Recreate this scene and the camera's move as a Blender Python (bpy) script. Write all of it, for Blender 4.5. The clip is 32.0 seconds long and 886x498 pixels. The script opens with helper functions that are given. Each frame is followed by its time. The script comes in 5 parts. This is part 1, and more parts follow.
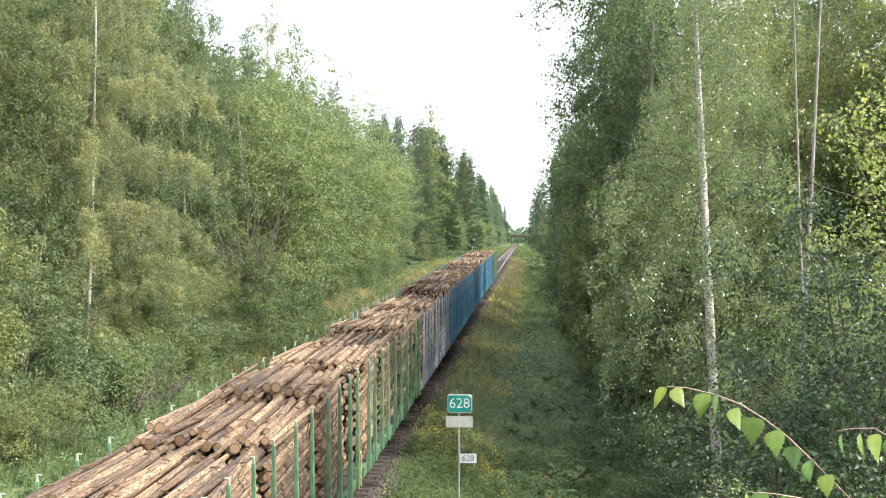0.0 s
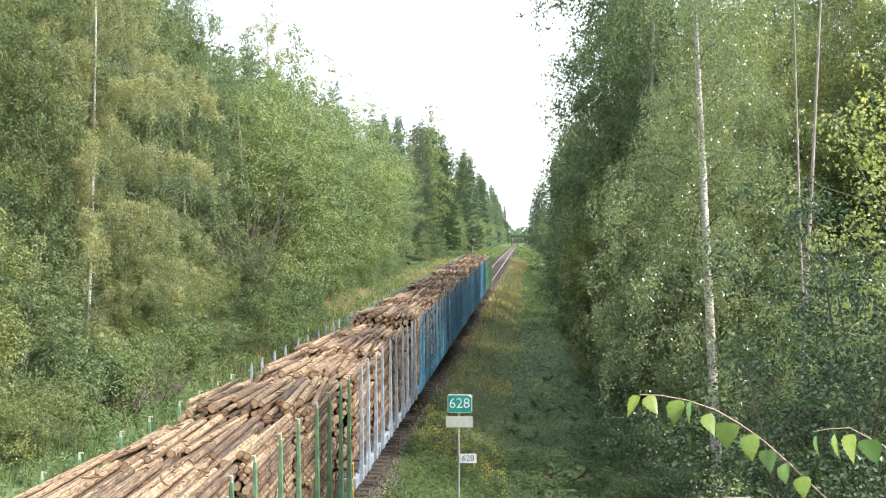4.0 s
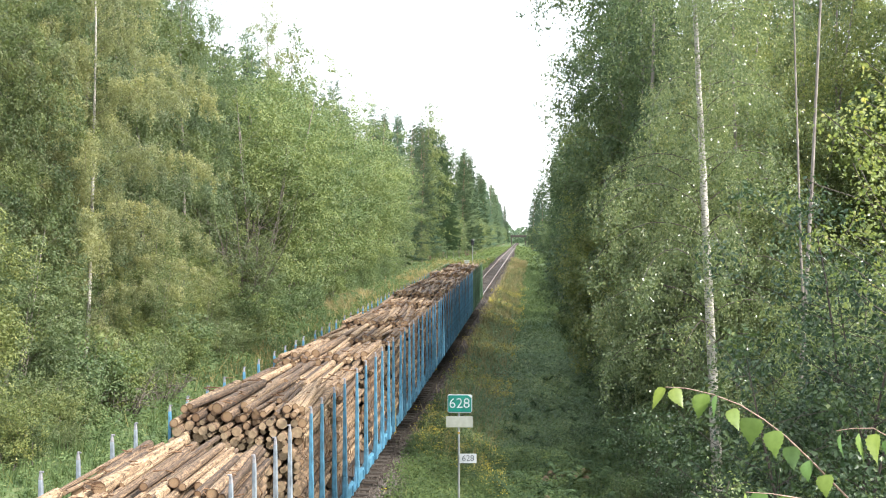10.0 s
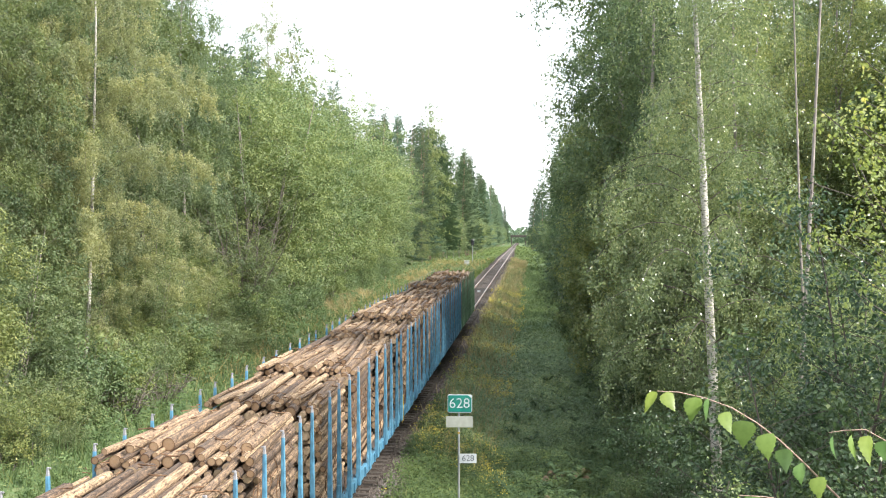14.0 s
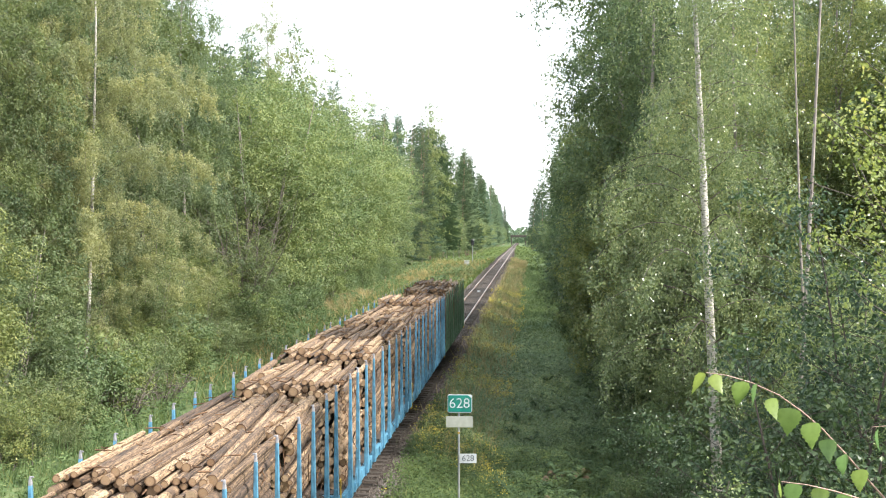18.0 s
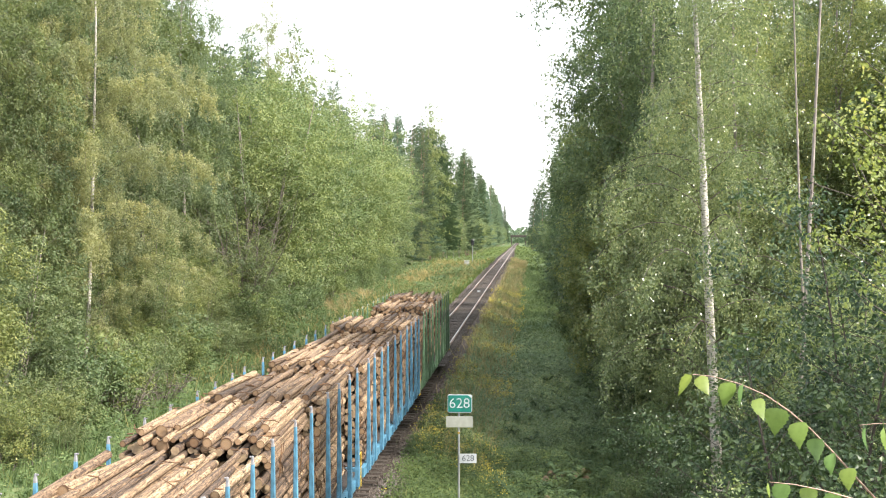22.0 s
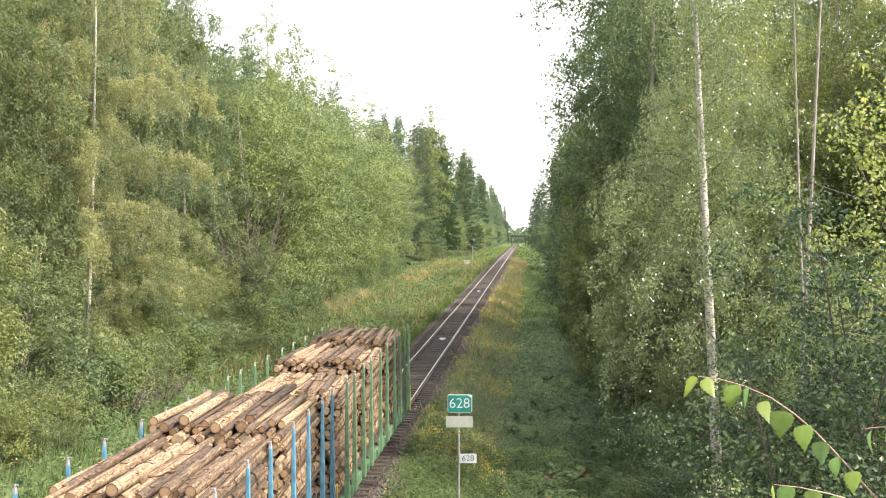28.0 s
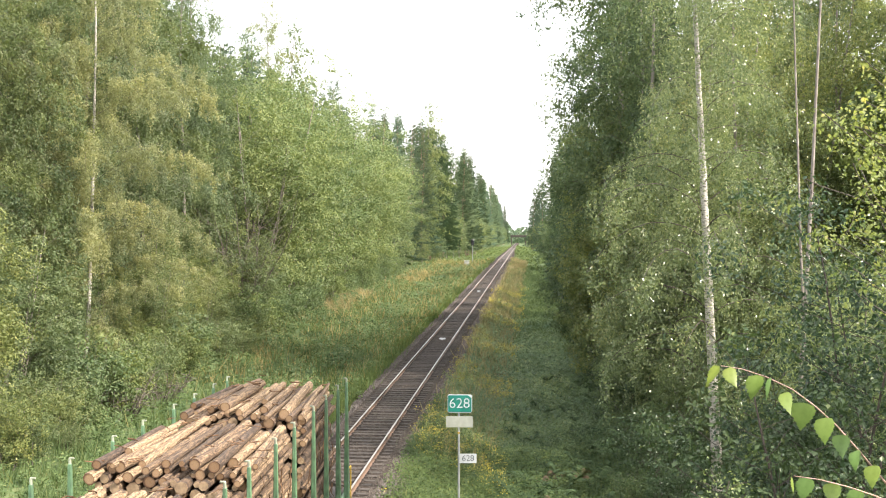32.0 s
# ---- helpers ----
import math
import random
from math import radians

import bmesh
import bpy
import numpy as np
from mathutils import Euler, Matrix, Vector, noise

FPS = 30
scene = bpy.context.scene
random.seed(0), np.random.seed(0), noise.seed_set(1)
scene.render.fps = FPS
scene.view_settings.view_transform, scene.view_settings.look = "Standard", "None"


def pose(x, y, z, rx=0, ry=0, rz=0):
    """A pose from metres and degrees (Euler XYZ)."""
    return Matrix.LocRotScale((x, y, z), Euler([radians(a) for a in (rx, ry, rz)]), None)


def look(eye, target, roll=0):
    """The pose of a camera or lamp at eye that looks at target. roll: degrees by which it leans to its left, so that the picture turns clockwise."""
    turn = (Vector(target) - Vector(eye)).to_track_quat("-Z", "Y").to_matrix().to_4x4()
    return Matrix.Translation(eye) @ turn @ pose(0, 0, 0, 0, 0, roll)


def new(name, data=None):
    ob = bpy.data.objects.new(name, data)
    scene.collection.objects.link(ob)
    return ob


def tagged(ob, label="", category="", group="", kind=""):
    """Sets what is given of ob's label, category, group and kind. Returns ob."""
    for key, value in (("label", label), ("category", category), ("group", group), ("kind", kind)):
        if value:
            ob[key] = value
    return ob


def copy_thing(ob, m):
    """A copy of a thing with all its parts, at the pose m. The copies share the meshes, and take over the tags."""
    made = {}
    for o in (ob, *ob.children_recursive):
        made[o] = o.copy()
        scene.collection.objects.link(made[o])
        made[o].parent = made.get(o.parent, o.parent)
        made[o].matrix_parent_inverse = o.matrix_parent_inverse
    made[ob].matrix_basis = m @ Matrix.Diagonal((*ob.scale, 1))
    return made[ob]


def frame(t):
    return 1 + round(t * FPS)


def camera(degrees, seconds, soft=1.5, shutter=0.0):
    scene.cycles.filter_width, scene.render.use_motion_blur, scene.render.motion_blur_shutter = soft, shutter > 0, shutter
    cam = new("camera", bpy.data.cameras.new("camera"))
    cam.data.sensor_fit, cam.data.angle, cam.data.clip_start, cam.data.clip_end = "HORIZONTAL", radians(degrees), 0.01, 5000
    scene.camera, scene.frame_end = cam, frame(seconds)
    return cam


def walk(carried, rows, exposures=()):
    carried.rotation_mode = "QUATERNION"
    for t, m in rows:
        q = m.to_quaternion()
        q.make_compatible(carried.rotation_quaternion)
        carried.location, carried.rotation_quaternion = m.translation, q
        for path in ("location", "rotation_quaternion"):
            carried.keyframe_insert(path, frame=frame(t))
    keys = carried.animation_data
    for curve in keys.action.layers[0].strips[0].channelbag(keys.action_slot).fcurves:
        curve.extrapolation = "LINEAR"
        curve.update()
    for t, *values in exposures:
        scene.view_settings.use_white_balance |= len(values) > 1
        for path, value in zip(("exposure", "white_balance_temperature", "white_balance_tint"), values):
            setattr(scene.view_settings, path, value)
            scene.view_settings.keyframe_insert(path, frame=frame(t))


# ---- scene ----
cam = camera(42.0, 32.0, soft=1.05)
EYE = pose(0.0, 0.0, 8.4, 88.457, 0.0, 4.535)
walk(cam, [(0.0, EYE), (32.0, EYE)], exposures=[(0.0, 1.54, 6150, 10.5), (18.0, 1.56, 6200, 10.5), (22.0, 1.63, 6450, 12), (32.0, 1.64, 6650, 13)])

# ---- light ----
SUN_EL, SUN_AZ = radians(43), radians(109)      # azimuth from +Y towards +X
world = bpy.data.worlds.new("world")
scene.world = world
world.use_nodes = True
wn = world.node_tree.nodes
sky = wn.new("ShaderNodeTexSky")
sky.sky_type = "NISHITA"
sky.sun_disc = False
sky.sun_elevation, sky.sun_rotation = SUN_EL, SUN_AZ
sky.air_density, sky.dust_density, sky.ozone_density = 1.0, 1.5, 0.6
wn["Background"].inputs[1].default_value = 0.15
haze = wn.new("ShaderNodeMix")                  # thin bright cloud over the whole sky
haze.data_type = "RGBA"
haze.inputs[0].default_value = 0.75
haze.inputs[7].default_value = (6.6, 6.7, 6.62, 1)
world.node_tree.links.new(sky.outputs[0], haze.inputs[6])
world.node_tree.links.new(haze.outputs[2], wn["Background"].inputs[0])
sun_data = bpy.data.lights.new("sun", "SUN")
sun_data.energy, sun_data.angle, sun_data.color = 4.4, radians(3.0), (1.0, 0.94, 0.84)
sun = new("sun", sun_data)
sun_way = Vector((math.sin(SUN_AZ) * math.cos(SUN_EL), math.cos(SUN_AZ) * math.cos(SUN_EL), math.sin(SUN_EL)))
sun.matrix_world = look(sun_way * 60, (0, 0, 0))


# ---- materials ----
def material(name, rough=0.8, metal=0.0):
    m = bpy.data.materials.new(name)
    m.use_nodes = True
    n, l = m.node_tree.nodes, m.node_tree.links
    b = n["Principled BSDF"]
    b.inputs["Roughness"].default_value, b.inputs["Metallic"].default_value = rough, metal
    return m, n, l, b


def ramp(n, stops, interp="LINEAR"):
    r = n.new("ShaderNodeValToRGB")
    r.color_ramp.interpolation = interp
    e = r.color_ramp.elements
    while len(e) < len(stops):
        e.new(0.5)
    for k, (p, c) in zip(e, stops):
        k.position, k.color = p, (*c, 1)
    return r


def noise_node(n, l, scale, detail=4, coords="Object", stretch=None, rough=0.55):
    co = n.new("ShaderNodeTexCoord")
    t = n.new("ShaderNodeTexNoise")
    t.inputs["Scale"].default_value, t.inputs["Detail"].default_value, t.inputs["Roughness"].default_value = scale, detail, rough
    if stretch:
        mp = n.new("ShaderNodeMapping")
        mp.inputs["Scale"].default_value = stretch
        l.new(co.outputs[coords], mp.inputs[0])
        l.new(mp.outputs[0], t.inputs["Vector"])
    else:
        l.new(co.outputs[coords], t.inputs["Vector"])
    return t


def mix(n, l, a, b, fac, mode="MIX"):
    x = n.new("ShaderNodeMix")
    x.data_type, x.blend_type = "RGBA", mode
    for s, v in ((x.inputs[0], fac), (x.inputs[6], a), (x.inputs[7], b)):
        if isinstance(v, (int, float)):
            s.default_value = v
        elif isinstance(v, tuple):
            s.default_value = (*v, 1)
        else:
            l.new(v, s)
    return x.outputs[2]


def bump(n, l, b, src, strength=0.4, dist=0.02):
    u = n.new("ShaderNodeBump")
    u.inputs["Strength"].default_value, u.inputs["Distance"].default_value = strength, dist
    l.new(src, u.inputs["Height"])
    l.new(u.outputs[0], b.inputs["Normal"])


def two_scale(name, stops, fine=30, coarse=2.0, rough=0.85, metal=0.0, bumpy=0.4, dist=0.01, spread=0.25, stretch=None, random_tint=0.0):
    """A surface with grain and larger stains, and a shade that differs from piece to piece."""
    m, n, l, b = material(name, rough, metal)
    if rough >= 0.9:
        b.inputs["Specular IOR Level"].default_value = 0.05
    a = noise_node(n, l, fine, 5, stretch=stretch)
    c = noise_node(n, l, coarse, 3)
    r = ramp(n, stops)
    l.new(a.outputs[0], r.inputs[0])
    rc = ramp(n, [(0.3, (1 - spread,) * 3), (0.7, (1 + spread * 0.4,) * 3)])
    l.new(c.outputs[0], rc.inputs[0])
    out = mix(n, l, r.outputs[0], rc.outputs[0], 1.0, "MULTIPLY")
    if random_tint:
        o = n.new("ShaderNodeObjectInfo")
        rr = ramp(n, [(0.0, (1 - random_tint,) * 3), (1.0, (1 + random_tint * 0.5,) * 3)])
        l.new(o.outputs["Random"], rr.inputs[0])
        out = mix(n, l, out, rr.outputs[0], 1.0, "MULTIPLY")
    l.new(out, b.inputs["Base Color"])
    if bumpy:
        bump(n, l, b, a.outputs[0], bumpy, dist)
    return m


def leaf_material(name, dark, light, old, through_light=0.42, rough=0.5, patch=0.35, gloss=0.3):
    """Leaves: hue from leaf to leaf, and in patches through the crown; part of the light passes through."""
    m, n, l, b = material(name, rough)
    g = n.new("ShaderNodeNewGeometry")
    r = ramp(n, [(0.0, dark), (0.55, light), (0.9, light), (1.0, old)])
    l.new(g.outputs["Random Per Island"], r.inputs[0])
    o = n.new("ShaderNodeObjectInfo")
    t = noise_node(n, l, patch, 3)
    rt = ramp(n, [(0.35, (0.74, 0.8, 0.8)), (0.65, (1.14, 1.1, 0.96))])
    l.new(t.outputs[0], rt.inputs[0])
    c = mix(n, l, r.outputs[0], rt.outputs[0], 1.0, "MULTIPLY")
    ro = ramp(n, [(0.0, (0.8, 0.86, 0.9)), (0.5, (1, 1, 1)), (1.0, (1.16, 1.08, 0.85))])
    l.new(o.outputs["Random"], ro.inputs[0])
    c = mix(n, l, c, ro.outputs[0], 1.0, "MULTIPLY")
    l.new(c, b.inputs["Base Color"])
    b.inputs["Specular IOR Level"].default_value = gloss
    tr = n.new("ShaderNodeBsdfTranslucent")
    tc = mix(n, l, c, (1.12, 1.17, 0.74), 1.0, "MULTIPLY")
    l.new(tc, tr.inputs["Color"])
    ms = n.new("ShaderNodeMixShader")
    ms.inputs[0].default_value = through_light
    l.new(b.outputs[0], ms.inputs[1])
    l.new(tr.outputs[0], ms.inputs[2])
    l.new(ms.outputs[0], n["Material Output"].inputs[0])
    return m


BIRCH_LEAF = leaf_material("birch_leaf", (0.115, 0.152, 0.088), (0.152, 0.19, 0.11), (0.21, 0.23, 0.128), 0.5, rough=0.5, gloss=0.2)
# lighter birch copy: sunlight on the near-side birches is painted in
SUN_PAINTED_BIRCH = leaf_material("sun_painted_birch_leaf", (0.12, 0.152, 0.082), (0.25, 0.285, 0.155), (0.5, 0.48, 0.28), 0.5, rough=0.27, gloss=0.85)
BIRCH_LEAF_GOLD = leaf_material("birch_leaf_golden", (0.27, 0.265, 0.14), (0.385, 0.365, 0.20), (0.49, 0.42, 0.225), 0.5, gloss=0.2)
BIRCH_LEAF_YELLOWED = leaf_material("birch_leaf_yellowed", (0.175, 0.195, 0.12), (0.215, 0.235, 0.15), (0.26, 0.26, 0.16), 0.5, gloss=0.12)
# blue raised a little in the next two greens, standing in for haze
ALDER_LEAF = leaf_material("alder_leaf", (0.088, 0.122, 0.06), (0.178, 0.212, 0.10), (0.27, 0.28, 0.133), gloss=0.3)
GROVE_LEAF = leaf_material("grove_leaf", (0.10, 0.142, 0.066), (0.195, 0.237, 0.108), (0.285, 0.297, 0.138), gloss=0.25)
# needle green brightened: distant haze is put into the colour
HAZE_TINTED_NEEDLE = leaf_material("haze_tinted_needle", (0.058, 0.09, 0.063), (0.095, 0.135, 0.09), (0.12, 0.155, 0.098), 0.25, 0.85, gloss=0.08)
SHRUB_LEAF = leaf_material("shrub_leaf", (0.084, 0.124, 0.062), (0.165, 0.21, 0.098), (0.235, 0.258, 0.12), gloss=0.25)
# yellow-green of the saplings, brightened to stand in for sun
SUN_PAINTED_LEAF = leaf_material("sun_painted_leaf", (0.13, 0.18, 0.08), (0.23, 0.275, 0.115), (0.36, 0.35, 0.16), 0.45, 0.35, gloss=0.5)
# lighter alder copy with sunlight put into the greens
SUN_PAINTED_ALDER = leaf_material("sun_painted_alder_leaf", (0.10, 0.14, 0.065), (0.23, 0.275, 0.125), (0.38, 0.39, 0.19), 0.45, 0.3, gloss=0.6)
# shrub green darkened: the shade under the trees is in the colour
SHADE_PAINTED_UNDER = leaf_material("shade_painted_undergrowth_leaf", (0.034, 0.062, 0.033), (0.07, 0.106, 0.053), (0.16, 0.19, 0.085), 0.35, 0.4)
# fern and verge weeds: tree shade painted as a darker green
SHADE_PAINTED_FERN = leaf_material("shade_painted_fern_leaf", (0.036, 0.064, 0.034), (0.07, 0.105, 0.052), (0.115, 0.14, 0.066), 0.3, 0.6, gloss=0.1)
# two darker leaf copies, with the forest edge's shade painted in
SHADE_PAINTED_BIRCH = leaf_material("shade_painted_birch_leaf", (0.065, 0.10, 0.063), (0.11, 0.152, 0.092), (0.15, 0.18, 0.10), 0.4, 0.5, gloss=0.15)
SHADE_PAINTED_LEAF = leaf_material("shade_painted_leaf", (0.04, 0.07, 0.045), (0.07, 0.108, 0.068), (0.10, 0.135, 0.075), 0.3, 0.5, gloss=0.15)
# alder green lowered so that the near saplings look shaded
SHADE_PAINTED_ALDER = leaf_material("shade_painted_alder_leaf", (0.034, 0.064, 0.036), (0.068, 0.108, 0.056), (0.16, 0.20, 0.09), 0.28, 0.38, gloss=0.4)
HERB_LEAF = leaf_material("herb_leaf", (0.125, 0.18, 0.098), (0.205, 0.27, 0.145), (0.25, 0.285, 0.155), 0.3, 0.5, 0.15, gloss=0.15)
VERGE_LEAF = leaf_material("verge_leaf", (0.07, 0.115, 0.058), (0.135, 0.185, 0.095), (0.195, 0.225, 0.118), 0.3, 0.5, 0.15, gloss=0.25)
MEADOW_LEAF = leaf_material("meadow_leaf", (0.07, 0.112, 0.052), (0.125, 0.172, 0.078), (0.20, 0.22, 0.10), 0.35, 0.6, 0.15, gloss=0.1)
GRASS = leaf_material("grass_blade", (0.07, 0.108, 0.05), (0.11, 0.152, 0.068), (0.22, 0.205, 0.095), 0.4, 0.6, 0.12, gloss=0.1)
MEADOW_BLADE = leaf_material("meadow_blade", (0.07, 0.11, 0.046), (0.125, 0.165, 0.068), (0.26, 0.23, 0.11), 0.35, 0.6, 0.12, gloss=0.1)
YELLOW_FLOWER = leaf_material("yellow_flower", (0.38, 0.30, 0.04), (0.52, 0.41, 0.05), (0.40, 0.30, 0.1), 0.3)
DEAD_FERN = leaf_material("dead_fern", (0.06, 0.04, 0.022), (0.10, 0.065, 0.036), (0.14, 0.10, 0.06), 0.2)
DRY_GRASS = leaf_material("dry_grass", (0.24, 0.19, 0.10), (0.36, 0.29, 0.16), (0.42, 0.34, 0.22), 0.3)
m, n, l, b = material("birch_bark", 0.75)
a = noise_node(n, l, 9, 4, stretch=(1, 1, 3.4))
r = ramp(n, [(0.34, (0.03, 0.028, 0.025)), (0.42, (0.28, 0.255, 0.22)), (0.6, (0.46, 0.43, 0.38)), (0.75, (0.36, 0.32, 0.28))])
l.new(a.outputs[0], r.inputs[0])
l.new(r.outputs[0], b.inputs["Base Color"])
bump(n, l, b, a.outputs[0], 0.4, 0.02)
BIRCH_BARK = m
TWIG_BARK = two_scale("twig_bark", [(0.3, (0.04, 0.028, 0.024)), (0.7, (0.09, 0.068, 0.058))], 14, 2)
GREY_BARK = two_scale("grey_bark", [(0.3, (0.12, 0.10, 0.085)), (0.7, (0.30, 0.26, 0.23))], 10, 1.5, stretch=(1, 1, 0.3))
PINE_BARK = two_scale("pine_bark", [(0.3, (0.13, 0.075, 0.05)), (0.7, (0.30, 0.19, 0.13))], 9, 1.2)
SOIL = two_scale("meadow_ground", [(0.3, (0.045, 0.07, 0.032)), (0.5, (0.08, 0.115, 0.05)), (0.72, (0.13, 0.145, 0.068))], 1.6, 0.07, 0.95, bumpy=0.6, dist=0.15, spread=0.3)
BALLAST = two_scale("ballast", [(0.3, (0.02, 0.016, 0.013)), (0.5, (0.04, 0.032, 0.026)), (0.7, (0.078, 0.063, 0.051))], 18, 0.6, 0.9, bumpy=0.8, dist=0.05)
STONE = two_scale("ballast_stone", [(0.3, (0.034, 0.027, 0.022)), (0.7, (0.092, 0.074, 0.060))], 12, 0.9, 0.85, bumpy=0.2)
GRAVEL = two_scale("shoulder_gravel", [(0.3, (0.062, 0.052, 0.046)), (0.7, (0.16, 0.136, 0.12))], 12, 0.9, 0.85, bumpy=0.2)
SLEEPER = two_scale("sleeper_wood", [(0.3, (0.028, 0.022, 0.018)), (0.7, (0.068, 0.056, 0.046))], 16, 1.2, 0.85, stretch=(0.25, 2, 2), random_tint=0.35)
RAIL_SIDE = two_scale("rusty_rail", [(0.3, (0.10, 0.06, 0.04)), (0.7, (0.20, 0.13, 0.09))], 20, 2, 0.75, 0.2)
RAIL_TOP = two_scale("polished_rail_head", [(0.3, (0.26, 0.24, 0.22)), (0.7, (0.36, 0.335, 0.31))], 8, 0.3, 0.45, 0.6, bumpy=0)


# ---- building ----
def part(name, bm, mat, parent=None, label="", m=None):
    """Links a bmesh as one mesh object, under its thing where one is given."""
    me = bpy.data.meshes.new(name)
    bm.to_mesh(me)
    bm.free()
    for x in (mat if isinstance(mat, (list, tuple)) else [mat]):
        me.materials.append(x)
    ob = new(name, me)
    ob.parent = parent
    if m is not None:
        ob.matrix_basis = m
    return tagged(ob, label)


def piece(name, me, parent, m):
    ob = new(name, me)
    ob.parent = parent
    ob.matrix_basis = m
    return ob


def np_mesh(name, verts, faces, mats, index=None, smooth=False):
    """A mesh from arrays: faces all with the same number of corners."""
    verts, faces = np.asarray(verts, np.float32), np.asarray(faces, np.int32)
    me = bpy.data.meshes.new(name)
    k = faces.shape[1]
    me.vertices.add(len(verts))
    me.vertices.foreach_set("co", verts.ravel())
    me.loops.add(faces.size)
    me.loops.foreach_set("vertex_index", faces.ravel())
    me.polygons.add(len(faces))
    me.polygons.foreach_set("loop_start", np.arange(0, faces.size, k, dtype=np.int32))
    if index is not None:
        me.polygons.foreach_set("material_index", np.asarray(index, np.int32))
    me.polygons.foreach_set("use_smooth", np.full(len(faces), smooth))
    for x in (mats if isinstance(mats, (list, tuple)) else [mats]):
        me.materials.append(x)
    me.update(calc_edges=True)
    return me


def box(bm, sx, sy, sz, x=0, y=0, z=0, bevel=0.0, taper=None):
    """A box with its base at z. taper: the top's size against the base's."""
    vs = bmesh.ops.create_cube(bm, size=1.0)["verts"]
    for v in vs:
        t = (taper if v.co.z > 0 else (1, 1)) if taper else (1, 1)
        v.co = Vector((v.co.x * sx * t[0] + x, v.co.y * sy * t[1] + y, (v.co.z + 0.5) * sz + z))
    if bevel:
        es = {e for v in vs for e in v.link_edges}
        bmesh.ops.bevel(bm, geom=list(es), offset=bevel, segments=1, affect="EDGES")
    return vs


def rod(bm, a, b, r0, r1=None, sides=8):
    a, b = Vector(a), Vector(b)
    d = b - a
    m = Matrix.Translation((a + b) / 2) @ d.to_track_quat("Z", "Y").to_matrix().to_4x4()
    return bmesh.ops.create_cone(bm, cap_ends=True, segments=sides, radius1=r0, radius2=r0 if r1 is None else r1, depth=d.length, matrix=m)["verts"]


def tube_arrays(paths, radii, sides=5):
    """Vertices and quads of tapered tubes along paths (each an array of points)."""
    V, F, o = [], [], 0
    ring = np.linspace(0, 2 * np.pi, sides, endpoint=False)
    for p, r in zip(paths, radii):
        p, r = np.asarray(p, float), np.asarray(r, float)
        t = np.gradient(p, axis=0)
        t /= np.linalg.norm(t, axis=1)[:, None] + 1e-9
        u = np.cross(t, [0.31, 0.95, 0.05])
        u /= np.linalg.norm(u, axis=1)[:, None] + 1e-9
        w = np.cross(t, u)
        V.append((p[:, None] + r[:, None, None] * (np.cos(ring)[None, :, None] * u[:, None] + np.sin(ring)[None, :, None] * w[:, None])).reshape(-1, 3))
        k = np.arange(len(p) - 1)[:, None] * sides
        i = np.arange(sides)[None]
        j = (i + 1) % sides
        F.append((np.stack([k + i, k + j, k + sides + j, k + sides + i], -1) + o).reshape(-1, 4))
        o += len(p) * sides
    return np.concatenate(V), np.concatenate(F)


def leaf_arrays(rng, at, size, down=0.4, slim=0.6, vary=0.35, fine=True, face=None, loose=0.38):
    """A folded four-cornered leaf (three-cornered if not fine) at each place, its tip leaning downwards by `down`."""
    k = len(at)
    tip = rng.normal(size=(k, 3))
    tip /= np.linalg.norm(tip, axis=1)[:, None]
    tip[:, 2] -= down * 2
    tip /= np.linalg.norm(tip, axis=1)[:, None]
    if face is None:
        side = np.cross(tip, rng.normal(size=(k, 3)))
    else:
        face = face / (np.linalg.norm(face, axis=1)[:, None] + 1e-9) + rng.normal(size=(k, 3)) * loose
        face /= np.linalg.norm(face, axis=1)[:, None]
        tip -= face * (tip * face).sum(1)[:, None]
        tip /= np.linalg.norm(tip, axis=1)[:, None] + 1e-9
        side = np.cross(tip, face)
    side /= np.linalg.norm(side, axis=1)[:, None] + 1e-9
    up = np.cross(side, tip)
    s = (size * (1 + vary * rng.uniform(-1, 1, k)))[:, None]
    a = at
    c = at + tip * s
    mid = at + tip * s * 0.42 + up * s * 0.12
    if not fine:
        v = np.stack([a + side * s * slim * 0.5, c, a - side * s * slim * 0.5], 1).reshape(-1, 3)
        return v, np.arange(k * 3).reshape(-1, 3)
    v = np.stack([a, mid + side * s * slim * 0.5, c, mid - side * s * slim * 0.5], 1).reshape(-1, 3)
    return v, np.arange(k * 4).reshape(-1, 4)


def curve_points(rng, start, way, length, steps, bend, wander):
    p, d, out = np.array(start, float), np.array(way, float), []
    d /= np.linalg.norm(d)
    for i in range(steps + 1):
        out.append(p.copy())
        p = p + d * length / steps
        d = d + np.array(bend) / steps + rng.normal(size=3) * wander
        d /= np.linalg.norm(d)
    return np.array(out)


